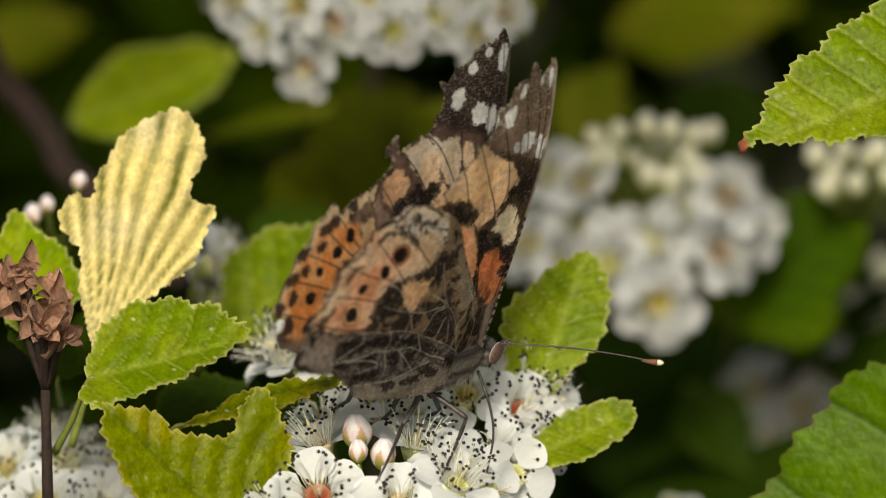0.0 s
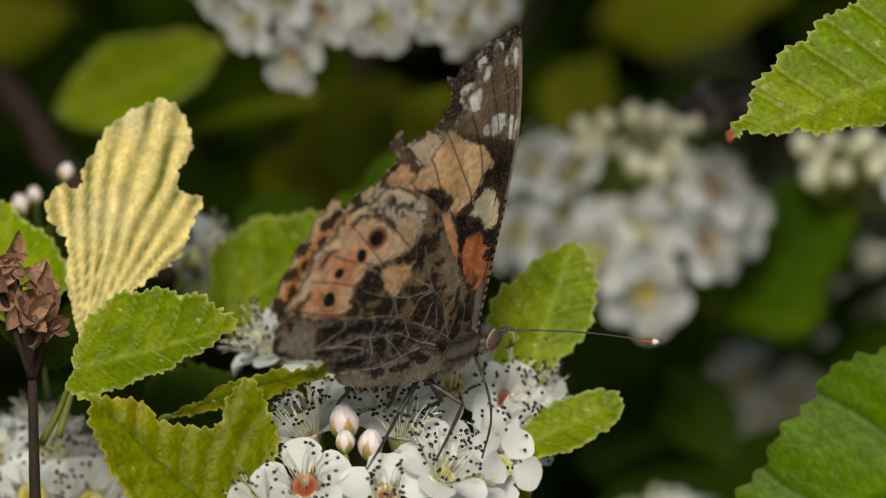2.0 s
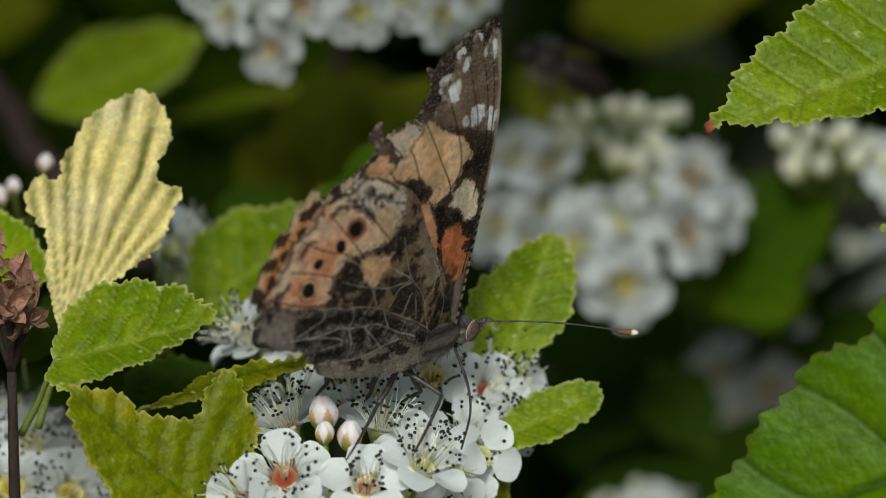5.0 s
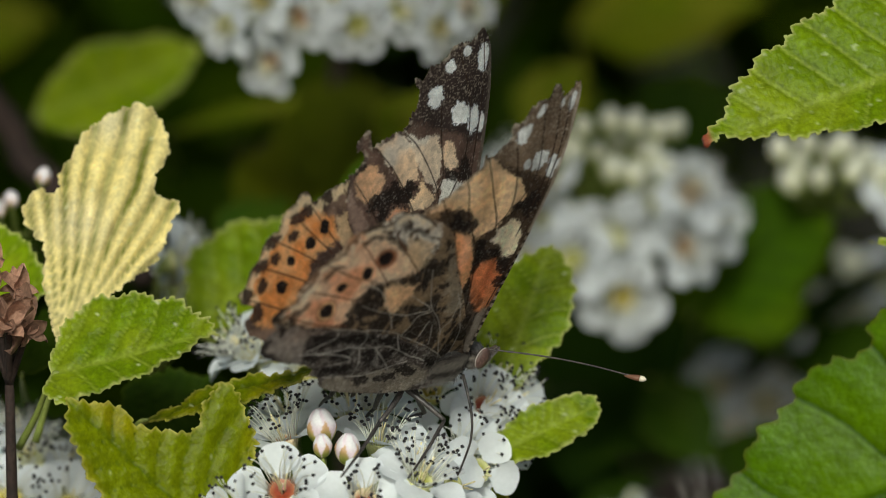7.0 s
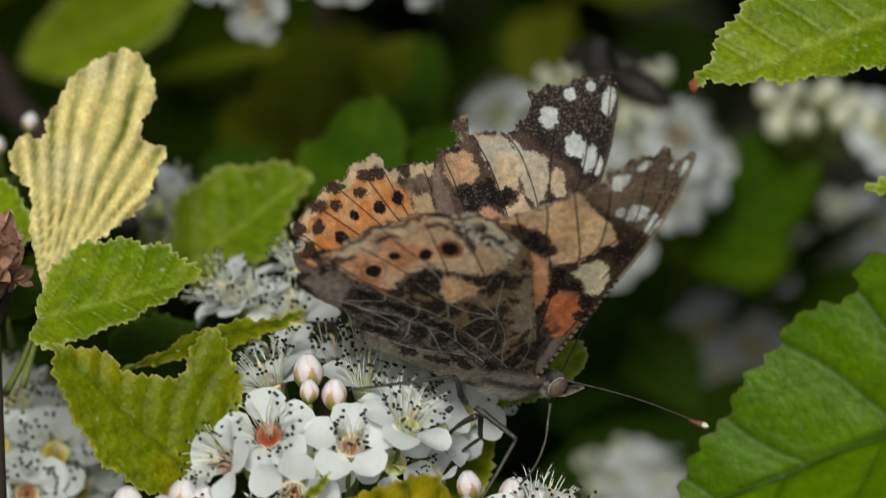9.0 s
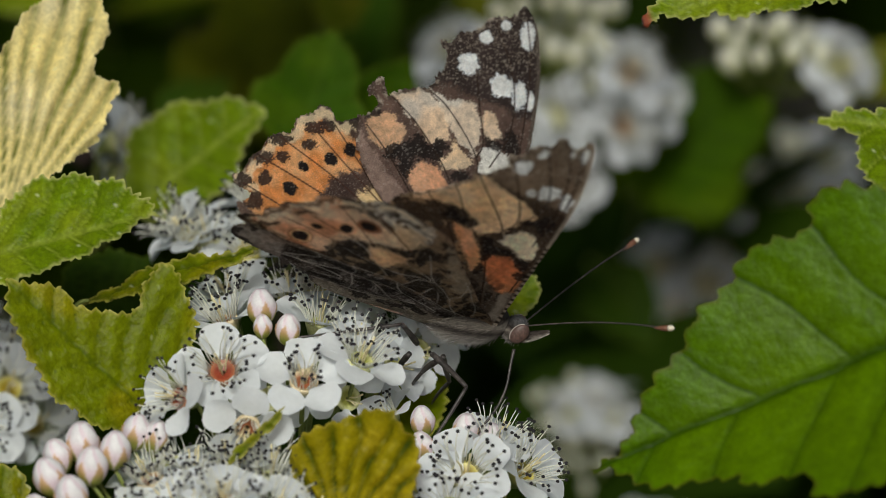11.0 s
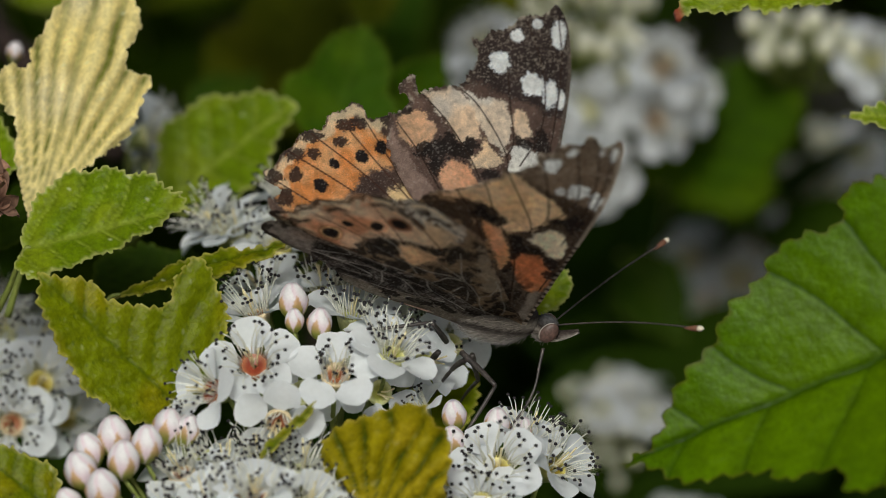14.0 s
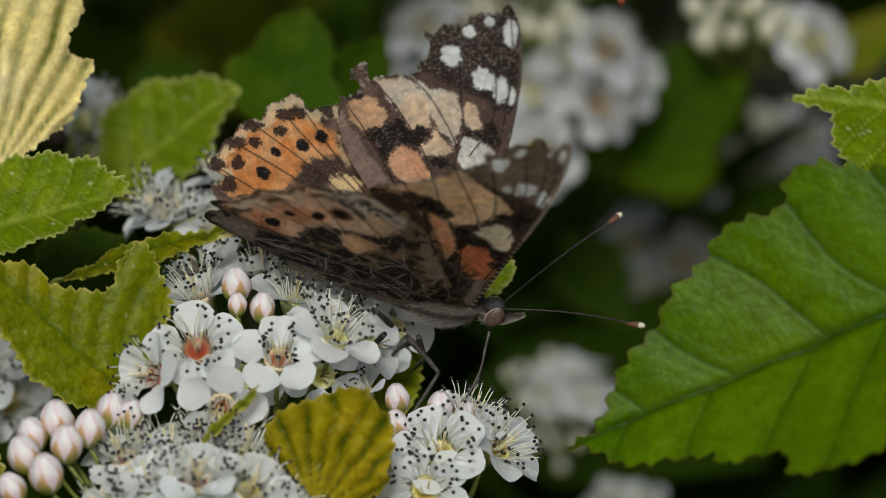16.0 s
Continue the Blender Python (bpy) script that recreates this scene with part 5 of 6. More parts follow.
def hind_colours(x, y, under, seed, edge_off):
    n1, n2, n3 = vnoise(x, y, 0.45, seed + 20), vnoise(x, y, 1.8, seed + 21), vnoise(x, y, 0.13, seed + 22)
    dust = (0.75 + 0.5 * n3)[:, None]
    outer = step_in(np.hypot(x + 1, y - 0.5), 13.5, 16.5) * step_in(y, 3.2, 4.6) * step_in(-x, 9.5, 13.0)
    if under:
        c = mix(srgb(128, 106, 86)[None], srgb(80, 66, 55)[None], step_in(n2 + 0.3 * (n1 - 0.5), 0.35, 0.65))
        grey = patch(x, y, [(-18.3, 15.8), (-16.1, 17.1), (-10.7, 15.6), (-9.3, 13.3), (-10.3, 11.4), (-12.9, 12.9), (-16.2, 14.2)], 0.7, seed + 3)
        c = mix(c, mix(srgb(206, 198, 188)[None], srgb(92, 76, 64)[None], step_in(n1 + 0.3 * (n3 - 0.5), 0.45, 0.65)), grey * 0.9)
        band = patch(x, y, [(-22.0, 14.1), (-17.7, 14.4), (-13.5, 12.4), (-11.0, 10.6), (-12.9, 9.2), (-15.9, 9.2), (-17.4, 7.1), (-17.1, 4.9), (-21.2, 3.7), (-25.6, 5.2), (-24.6, 7.4), (-23.4, 10.1), (-22.4, 12.2)], 0.6, seed + 1, 0.25)
        c = mix(c, mix(srgb(198, 152, 120)[None], srgb(206, 182, 158)[None], step_in(n2, 0.3, 0.7)) * (0.86 + 0.28 * n1)[:, None], band)
        c = mix(c, srgb(204, 178, 146)[None], patch(x, y, [(-13.8, 13.8), (-10.6, 13.6), (-10.0, 11.4), (-11.3, 10.4), (-13.3, 12.2)], 0.6, seed + 4) * 0.85)
        mass = patch(x, y, [(-16.5, 8.7), (-14.4, 9.0), (-12.3, 10.0), (-10.7, 10.6), (-9.6, 12.2), (-9.4, 14.4), (-7.9, 14.0), (-5.6, 10.4), (-3.2, 7.4), (0.9, 2.0), (-1.0, 0.2), (-5.0, 1.3), (-10.7, 3.4), (-17.6, 3.9), (-17.8, 5.5), (-16.4, 7.1)], 0.9, seed + 7, 0.2)
        near, second = cell_walls(x + 0.7 * n2, y * 0.8 + 0.7 * n1, 2.3, seed + 91)
        c = mix(c, mix(srgb(124, 104, 82)[None], srgb(44, 36, 31)[None], step_in(second - near + 0.4 * (n1 - 0.5) + 0.3 * (n2 - 0.5), -0.02, 0.2)) * dust, mass * 0.96)
        c = mix(c, srgb(154, 140, 122)[None] * dust, patch(x, y, [(-8.0, 13.0), (-7.1, 12.4), (-4.6, 9.4), (-3.0, 6.4), (-4.6, 6.0), (-6.2, 8.2)], 1.1, seed + 8) * 0.7)
        c = mix(c, srgb(206, 172, 138)[None] * (0.85 + 0.3 * n1)[:, None], patch(x, y, [(-14.4, 8.6), (-10.4, 9.0), (-10.4, 7.6), (-12.0, 5.9), (-13.6, 6.9)], 0.5, seed + 2))
        for k, (cx, cy, rx, ry, a) in enumerate([(-7.4, 9.8, 1.2, 0.6, 40), (-5.6, 7.4, 0.9, 0.5, 50), (-8.7, 7.6, 0.9, 0.5, 20), (-8.9, 12.6, 0.5, 1.2, 10), (-14.6, 5.2, 1.1, 0.4, 5), (-4.0, 4.4, 0.5, 0.9, 0), (-9.8, 4.6, 0.9, 0.4, 0), (-2.6, 5.6, 0.4, 1.0, 0)]):
            c = mix(c, srgb(140, 118, 92)[None] * dust, ellipse(x, y, cx, cy, rx, ry, a, 0.9, seed + 140 + k) * 0.55)
        low = 1 - step_in(y - np.interp(x, [-24, -17, -10.8, -4.8, -1], [4.0, 3.9, 3.5, 1.8, 0]) + 0.3 * (n2 - 0.5), -0.15, 0.1)
        marble = mix(srgb(70, 62, 58)[None], srgb(128, 122, 118)[None], step_in(n1 * 0.5 + n3 * 0.6, 0.45, 0.85))
        marble = mix(marble, srgb(152, 142, 128)[None], patch(x, y, [(-16.0, -1.9), (-12.6, -1.6), (-9.1, -0.8), (-6.0, 0), (-2.2, -1.0), (-5.4, -3.2), (-12.1, -3.6), (-16.0, -3.2)], 0.5, seed + 5) * 0.6)
        for k, (cx, cy, rx, ry, a) in enumerate(LOW_BLOTS):
            marble = mix(marble, srgb(32, 26, 24)[None], ellipse(x, y, cx, cy, rx, ry, a, 0.7, seed + 100 + k) * 0.95)
        c = mix(c, marble * dust, low)
        torn = patch(x, y, [(-25.8, 2.2), (-23.4, 4.0), (-20.8, 3.4), (-20.6, 0.0), (-24.6, -0.1)], 0.5, seed + 6)
        c = mix(c, srgb(142, 132, 126)[None] * (0.7 + 0.5 * n1)[:, None], torn * 0.9)
        for k, (cx, cy, rx, ry, a) in enumerate([(-24.2, 3.7, 0.5, 1.1, -8), (-26.0, 4.9, 0.55, 0.9, 0), (-25.5, 1.4, 0.5, 1.0, -10), (-24.4, 0.3, 1.1, 0.4, -10)]):
            c = mix(c, srgb(40, 33, 31)[None], ellipse(x, y, cx, cy, rx, ry, a, 0.6, seed + 120 + k) * 0.9)
        wx, wy = x + 0.3 * (vnoise(x, y, 1.6, seed + 71) - 0.5), y + 0.3 * (vnoise(x, y, 1.6, seed + 72) - 0.5)
        for line in PALE_VEINS:
            c = mix(c, srgb(188, 180, 170)[None], stroke(wx, wy, line, 0.085) * (0.15 + 0.75 * vnoise(x, y, 0.7, seed + 76)))
        for line in LOW_VEINS:
            c = mix(c, srgb(186, 180, 174)[None], stroke(wx, wy, line, 0.1) * (0.2 + 0.8 * vnoise(x, y, 0.6, seed + 77)))
        ra, rr = np.arctan2(y - 0.5, -x) * 4.6, np.hypot(x, y - 0.5) / 2.4
        near, second = cell_walls(ra + 0.5 * n2, rr + 0.3 * n1, 1.0, seed + 92)
        c = mix(c, srgb(160, 150, 138)[None], (1 - step_in(second - near, 0.015, 0.06)) * (1 - step_in(rr, 3.6, 5.2)) * (1 - band) * (0.1 + 0.9 * n2) * 0.25)
        rays = HIND_RAYS_BELOW
    else:
        streak = vnoise(np.arctan2(y, -x) * 9, np.hypot(x, y) * 0.25, 0.3, seed + 95)
        c = mix(srgb(140, 116, 102)[None], srgb(78, 62, 56)[None], step_in(0.5 * n2 + 0.7 * streak, 0.2, 0.9))
        band = patch(x, y, [(-25.0, 3.4), (-24.8, 6.4), (-23.6, 9.2), (-21.6, 11.4), (-19.6, 13.2), (-16.8, 13.4), (-14.4, 12.4), (-13.4, 10.6), (-15.9, 9.0), (-16.8, 7.8), (-17.3, 6.2), (-18.3, 4.3), (-20.5, 2.4), (-23.0, 2.2)], 0.6, seed + 1, 0.3)
        c = mix(c, mix(srgb(206, 136, 78)[None], srgb(212, 160, 112)[None], step_in(n2 + 0.02 * (x + 19), 0.35, 0.8)) * (0.82 + 0.34 * n1)[:, None], band)
        c = mix(c, srgb(212, 184, 148)[None], patch(x, y, [(-13.9, 12.4), (-12.6, 13.4), (-10.8, 11.2), (-12.6, 9.6), (-13.6, 10.4)], 0.5, seed + 2) * 0.7)
        c = mix(c, srgb(222, 194, 148)[None], patch(x, y, [(-13.9, 8.0), (-12.7, 8.9), (-10.6, 8.5), (-10.8, 7.0), (-13.4, 6.7)], 0.5, seed + 3))
        c = mix(c, srgb(70, 54, 49)[None] * dust, patch(x, y, [(-17.0, 8.2), (-15.7, 9.2), (-13.5, 10.0), (-12.1, 8.8), (-13.9, 8.1), (-14.2, 6.4), (-16.6, 5.4)], 0.7, seed + 4) * 0.92)
        lun = step_in(edge_off + 0.5 * (n1 - 0.5), 0.1, 0.3) * (1 - step_in(edge_off + 0.5 * (n1 - 0.5), 0.9, 1.3)) * outer
        c = mix(c, srgb(220, 200, 166)[None], lun * 0.75)
        for k, (cx, cy, rx, ry, a) in enumerate([(-21.9, 8.6, 0.62, 0.62, 0), (-19.6, 10.8, 0.75, 0.5, 20), (-18.2, 13.1, 0.75, 0.6, 0), (-19.7, 12.4, 0.9, 0.6, 20), (-22.4, 10.1, 1.2, 0.5, 30),
                                                (-23.5, 7.8, 0.9, 0.7, 40), (-23.0, 6.0, 0.6, 0.7, 0), (-25.0, 5.0, 0.8, 0.75, 0), (-23.5, 3.5, 0.75, 0.95, 0), (-15.6, 14.4, 0.8, 0.6, 0)]):
            c = mix(c, srgb(48, 36, 33)[None], ellipse(x, y, cx, cy, rx * 1.05, ry * 1.05, a, 0.6, seed + 80 + k) * 0.95)
        rays = HIND_RAYS_ABOVE
    for line in rays:
        c = mix(c, (srgb(92, 58, 40) if under else srgb(66, 42, 32))[None], stroke(x, y, line, 0.11) * 0.9)
    for k, (cx, cy, r) in enumerate(HIND_SPOTS):
        if under:
            if k in (0, 3):
                c = mix(c, srgb(112, 70, 48)[None], ellipse(x, y, cx, cy, r * 1.72, r * 1.6, 0, 0.12, seed + 40 + k) * 0.8)
                c = mix(c, (srgb(214, 184, 140) if k == 0 else srgb(128, 88, 64))[None], ellipse(x, y, cx, cy, r * 1.48, r * 1.36, 0, 0.12, seed + 45 + k) * 0.9)
                c = mix(c, srgb(84, 56, 42)[None], ellipse(x, y, cx, cy, r * 1.22, r * 1.1, 0, 0.12, seed + 47 + k) * 0.9)
            else:
                c = mix(c, srgb(196, 150, 112)[None], ellipse(x, y, cx, cy, r * 1.6, r * 1.4, 0, 0.15, seed + 40 + k) * 0.6)
        c = mix(c, srgb(30, 23, 22)[None], ellipse(x, y, cx, cy, r, r * 0.95, 0, 0.3, seed + 50 + k))
    if under:
        # scalloped margin: pale crescents, then a broken row of dark arrowheads
        cells = np.sin(np.arctan2(y, -x) * 30 + 2.0 * n2)
        wob = edge_off + 0.5 * (n1 - 0.5) + 0.3 * cells
        c = mix(c, srgb(54, 44, 38)[None], (1 - step_in(np.abs(wob - 1.75), 0.15, 0.4)) * step_in(cells, -0.5, 0.3) * outer * 0.85)
        c = mix(c, srgb(212, 198, 178)[None], (1 - step_in(np.abs(wob - 0.95), 0.2, 0.45)) * step_in(n1, 0.25, 0.5) * outer * 0.85)
        c = mix(c, srgb(50, 41, 36)[None], (1 - step_in(np.abs(wob - 0.3), 0.1, 0.35)) * outer * 0.75)
    else:
        c = mix(c, srgb(50, 41, 37)[None], (1 - step_in(edge_off + 0.4 * (n1 - 0.5), 0.05, 0.3)) * outer * 0.75)
    return mix(c, srgb(204, 194, 182)[None], step_in(n3, 0.74, 0.94) * 0.17)


def lifted(c):
    """The paler, less saturated scales of the lower face: the darks are brown, not black."""
    return c * (1.0 + 0.1 * (1 - np.clip(c.mean(1) / 0.35, 0, 1)))[:, None]


def wing_mesh(outline, colours, dorsal, seed, step=0.09, under=0.0, tuck=0.0):
    """A thin two-faced wing in its own plane: x forward, z outward; dorsal is the side (+1 or -1 along y) of the upper face."""
    x, y, quads = sheet(outline, step)
    r = np.hypot(x, y)
    a = np.arctan2(x, y)
    wave = 0.10 * np.cos(a * 26) * step_in(r, 4, 12) + 0.25 * (vnoise(x, y, 6, seed) - 0.5) * step_in(r, 3, 12) + 0.012 * (r - 10) ** 2 * 0.2
    wave = (wave - under * step_in(r, 1, 5) + tuck * np.maximum(0, 5 - y) * step_in(r, 2, 8)) * dorsal
    edge_off, _, _ = to_segments(x, y, np.vstack([outline, outline[:1]])[::3])
    t = 0.03
    n = len(x)
    v = np.vstack([np.c_[x, wave + t * dorsal, y], np.c_[x, wave - t * dorsal, y]])
    up, down = quads, quads[:, ::-1]
    if dorsal > 0:
        up, down = down, up
    me = mesh("wing", v, np.vstack([up, down + n]), np.clip(np.vstack([colours(x, y, False, seed, edge_off) * 1.2, lifted(colours(x, y, True, seed, edge_off)) * 1.36]), 0, 0.85))
    me.materials.append(WING)
    me.materials.append(WING_BELOW)
    me.polygons.foreach_set("material_index", [0] * len(up) + [1] * len(down))
    return me


def coat_colour(p, r):
    """Dark back, pale stripe, dark stripe, whitish underside; p: height on the body, r: how far it is from the middle line."""
    h = p / r
    tones = [(-1.2, srgb(222, 216, 210)), (-0.62, srgb(204, 196, 188)), (-0.48, srgb(112, 102, 96)), (-0.34, srgb(74, 65, 60)), (-0.2, srgb(176, 166, 156)),
             (0.05, srgb(160, 150, 140)), (0.3, srgb(66, 58, 54)), (0.6, srgb(120, 116, 114)), (1.2, srgb(168, 168, 172))]
    return 0.36 * np.array([np.interp(h, [a for a, _ in tones], [t[k] for _, t in tones]) for k in range(3)]).T


def hairs(points, rng, length, lie, width=0.035, mid=0.0, half=1.0):
    """Thin three-sided hairs on given places, leaning back along lie."""
    pieces, tone = [], []
    for p, nrm in points:
        d = np.array(nrm) * rng.uniform(0.25, 0.7) + np.array(lie) * rng.uniform(0.5, 1.2) + rng.normal(0, 0.2, 3)
        d = d / np.linalg.norm(d)
        L = length * rng.uniform(0.5, 1.2)
        sag = np.array((0, 0, -0.12 * L))
        pieces.append(tube(np.array([p, p + d * L * 0.55, p + d * L + sag]), [width, width * 0.8, width * 0.2], 3, cap=False))
        tone += [coat_colour(p[2] - mid, half) * rng.uniform(0.6, 2.2)] * len(pieces[-1][0])
    return mesh("fur", *join(pieces), np.clip(np.array(tone), 0, 0.8))


def on_ball(c, r, count, rng, low=-1.0):
    out = []
    while len(out) < count:
        d = rng.normal(0, 1, 3)
        d /= np.linalg.norm(d)
        if d[2] >= low:
            out.append((np.array(c) + np.array(r) * d, d))
    return out


# the way of each antenna in the body's space: on the first perch, while it walks, on the second
ANTENNA_WAYS = (((7.5, -14.0, 2.2), (9.2, -12.6, 3.5), (10.5, -9.2, 7.8)), ((9.4, 12.7, 2.8), (6.8, 13.6, 5.0), (9.4, 10.3, 7.9)))


def butterfly():
    rng = np.random.RandomState(7)
    top = thing("butterfly", BUSH @ Matrix.Translation(at(0, 0)), "worn brown and orange butterfly with white-spotted wing tips and ragged edges", "butterfly")
    v, f = ball((0, 0, 0), (3.7, 1.8, 2.5), 36, 24)
    thorax = part("thorax", mesh("thorax", v, f, coat_colour(np.array(v)[:, 2], 2.3)), FUR, top, pose(-0.6 * MM, 0, -0.1 * MM, 0, -12, 0), "grey furry thorax")
    part("fur", hairs(on_ball((0, 0, 0), (3.6, 1.75, 2.45), 4200, rng), rng, 1.05, (-1.7, 0, 0.1), 0.02, 0.0, 2.3), HAIR, thorax, label="pale grey-brown hair")
    prof = np.linspace(0, 1, 14)
    path = np.c_[-2.2 - 10.5 * prof, 0 * prof, 0.2 + 0.3 * prof - 0.6 * prof ** 2]
    rad = 1.3 * np.sin(math.pi * (0.16 + 0.82 * prof)) ** 0.6 * (1 + 0.05 * np.cos(prof * 50))
    v, f = tube(smooth_line(path, 3), np.interp(np.linspace(0, 1, 40), prof, rad), 16)
    abdomen = part("abdomen", mesh("abdomen", v, f, coat_colour(np.array(v)[:, 2] - 0.1, 1.3) * ((0.85 + 0.25 * np.cos(np.array(v)[:, 0] * 4.6)) * (1 - 0.6 * step_in(np.array(v)[:, 2], 0.2, 0.9)))[:, None]), FUR, top, label="grey-brown banded abdomen")
    sides = []
    for k in range(500):
        s, a = rng.rand() * 0.7, rng.rand() * 6.28
        d = np.array((0, math.cos(a), math.sin(a)))
        sides.append((np.array((-2.2 - 10.5 * s, 0, 0.2 + 0.3 * s - 0.6 * s * s)) + d * 1.15, d))
    part("fur", hairs(sides, rng, 0.8, (-1.8, 0, 0), 0.018, 0.1, 1.3), HAIR, abdomen)
    v, f = ball((0, 0, 0), (1.35, 1.25, 1.35), 14, 10)
    head = part("head", mesh("head", v, f, coat_colour(np.array(v)[:, 2], 1.35)), FUR, top, pose(3.8 * MM, 0, 0.25 * MM))
    part("fur", hairs(on_ball((0, 0, 0), (1.3, 1.2, 1.3), 420, rng), rng, 0.45, (-0.5, 0, 0.3), 0.016, 0.0, 1.3), HAIR, head)
    for s in (-1, 1):
        v, f = ball((0, 0, 0), (0.82, 0.44, 1.08), 22, 16)
        eye = part("eye", mesh("eye", v, f), EYE_MAT, head, pose(0.3 * MM, s * 1.12 * MM, 0.1 * MM, 0, 18, 0), "brown compound eye")
        w = np.linspace(0.6 * math.pi, 1.35 * math.pi, 17)
        v, f = tube(np.c_[0.84 * np.cos(w), 0.08 * s + 0 * w, 1.1 * np.sin(w)], 0.05, 6)
        part("eye_rim", mesh("eye_rim", v, f, np.tile(srgb(164, 156, 150), (len(v), 1))), HAIR, eye, label="thin whitish rim behind the eye")
        p = smooth_line([(0.3, s * 0.35, -0.6), (1.4, s * 0.45, -0.3), (2.4, s * 0.3, 0.3), (3.2, s * 0.2, 0.9)], 5)
        v, f = tube(p, 0.5 * np.linspace(1, 0.15, len(p)) ** 0.7, 8)
        part("palp", mesh("palp", v, f, mix(srgb(190, 182, 174)[None], srgb(70, 62, 58)[None], step_in(np.array(v)[:, 2] - np.interp(np.array(v)[:, 0], p[:, 0], p[:, 2]), -0.1, 0.1))), FUR, head, label="pointed grey palp")
    antennae = []
    for s, way in ((-1, ANTENNA_WAYS[0][2]), (1, ANTENNA_WAYS[1][2])):
        w = np.array(way)
        t = np.linspace(0, 1, 24)
        bow = np.outer(np.sin(math.pi * t), (0.0, 0.0, 0.5))
        p = np.outer(t, w) + bow
        v, f = tube(p, 0.085 + 0.02 * np.cos(t * 70), 7)
        ant = part("antenna", mesh("antenna", v, f), CHITIN, head, pose(0.7 * MM, s * 0.4 * MM, 0.8 * MM), "thin dark antenna with a pale tip")
        antennae.append(ant)
        e, d = p[-1], w / np.linalg.norm(w)
        q = np.array([e - d * 1.7, e - d * 1.2, e - d * 0.6, e - d * 0.1])
        v, f = tube(q, [0.1, 0.2, 0.3, 0.3], 9)
        part("club", mesh("club", v, f), CLUB_BROWN, ant)
        v, f = tube(np.array([e - d * 0.15, e + d * 0.2, e + d * 0.45]), [0.305, 0.26, 0.08], 9)
        part("tip", mesh("tip", v, f), CLUB, ant)
    wings = {}
    for side, s in (("near", -1), ("far", 1)):
        dorsal = 1 if s < 0 else -1
        seed = 100 if s < 0 else 300
        wings["fore", side] = part("forewing", wing_mesh(wing_outline(FORE_NEAR if s < 0 else FORE_FAR, seed, 0.16), fore_colours, dorsal, seed), None, top,
                                   label="forewing with orange and cream cells, dark tip and white spots")
        wings["hind", side] = part("hindwing", wing_mesh(wing_outline(HIND_NEAR if s < 0 else HIND_FAR, seed + 50, 0.14), hind_colours, dorsal, seed + 50, under=0.75, tuck=0.1 if s < 0 else 0.0), None, top,
                                   label="marbled brown and orange hindwing with a row of eyespots")
        for kind in ("fore", "hind"):
            wings[kind, side].matrix_basis = pose(0, s * HINGE * MM, 0, -s * 20, 0, 0)
    return top, wings, antennae


BUTTERFLY, WINGS, ANTENNAE = butterfly()


# joints of each leg in the body's space, mm: on the first perch and on the second
LEGS = [
    (((-3.3, 0.9, -3.3), (-1.4, -3.6, -5.0), (-7.8, -7.0, -9.6)), ((-3.1, -1.8, -4.2), (0.3, -5.7, -4.8), (-1.8, -8.5, -12.6))),
    (((-3.3, 0.9, -3.6), (-6.0, 0.1, -6.6), (-14.6, -5.0, -10.2)), ((-4.7, -1.3, -3.9), (-7.4, -3.7, -1.7), (-16.7, -3.9, -6.6))),
    (((-3.7, 2.7, -4.0), (-2.8, 4.2, -6.7), (-0.6, 7.7, -10.2)), ((-2.2, -1.0, -5.1), (-2.4, 1.3, -7.3), (-2.2, 4.5, -11.7))),
    (((-6.7, 5.4, -4.0), (-5.6, 7.5, -6.7), (-3.1, 11.0, -9.1)), ((-4.8, -0.7, -5.3), (-4.9, 0.9, -8.4), (-4.7, 4.1, -12.3))),
    (((-1.4, 1.0, -3.8), (1.6, 1.9, -6.3), (2.5, 6.9, -9.5)), ((-1.7, -0.6, -4.5), (0.4, 1.3, -7.4), (0.8, 5.6, -11.6)))]


def bar_between(a, b):
    a, b = Vector(a), Vector(b)
    return Matrix.Translation(a * MM) @ (b - a).to_track_quat("Z", "Y").to_matrix().to_4x4()


def legs(top):
    made = []
    for first, second in LEGS:
        for k, (name, r0, r1) in enumerate((("femur", 0.32, 0.22), ("shin", 0.2, 0.1))):
            n = (Vector(first[k + 1]) - Vector(first[k])).length
            t = np.linspace(0, 1, 12)
            p = np.c_[0.12 * np.sin(t * 3.1), 0 * t, n * t]
            v, f = tube(p, np.interp(t, [0, 0.15, 1], [r0 * 0.8, r0, r1]) * (1 + 0.08 * np.cos(t * 40)), 7)
            ob = part(name, mesh(name, v, f), CHITIN, top, label="thin speckled grey leg joint")
            made.append((ob, bar_between(first[k], first[k + 1]), bar_between(second[k], second[k + 1])))
    p = smooth_line([(0, 0, 0), (0.1, -0.8, -1.2), (0.3, -2.2, -3.6), (-0.5, -3.7, -6.4), (-3.2, -5.7, -10.4)], 6)
    v, f = tube(p, np.linspace(0.17, 0.1, len(p)), 7)
    ob = part("proboscis", mesh("proboscis", v, f), CHITIN, top, label="thin black proboscis")
    made.append((ob, pose(2.9 * MM, -0.4 * MM, -1.6 * MM, -14, 18, 0), pose(4.3 * MM, -0.8 * MM, -1.4 * MM)))
    return made


LEG_PARTS = legs(BUTTERFLY)


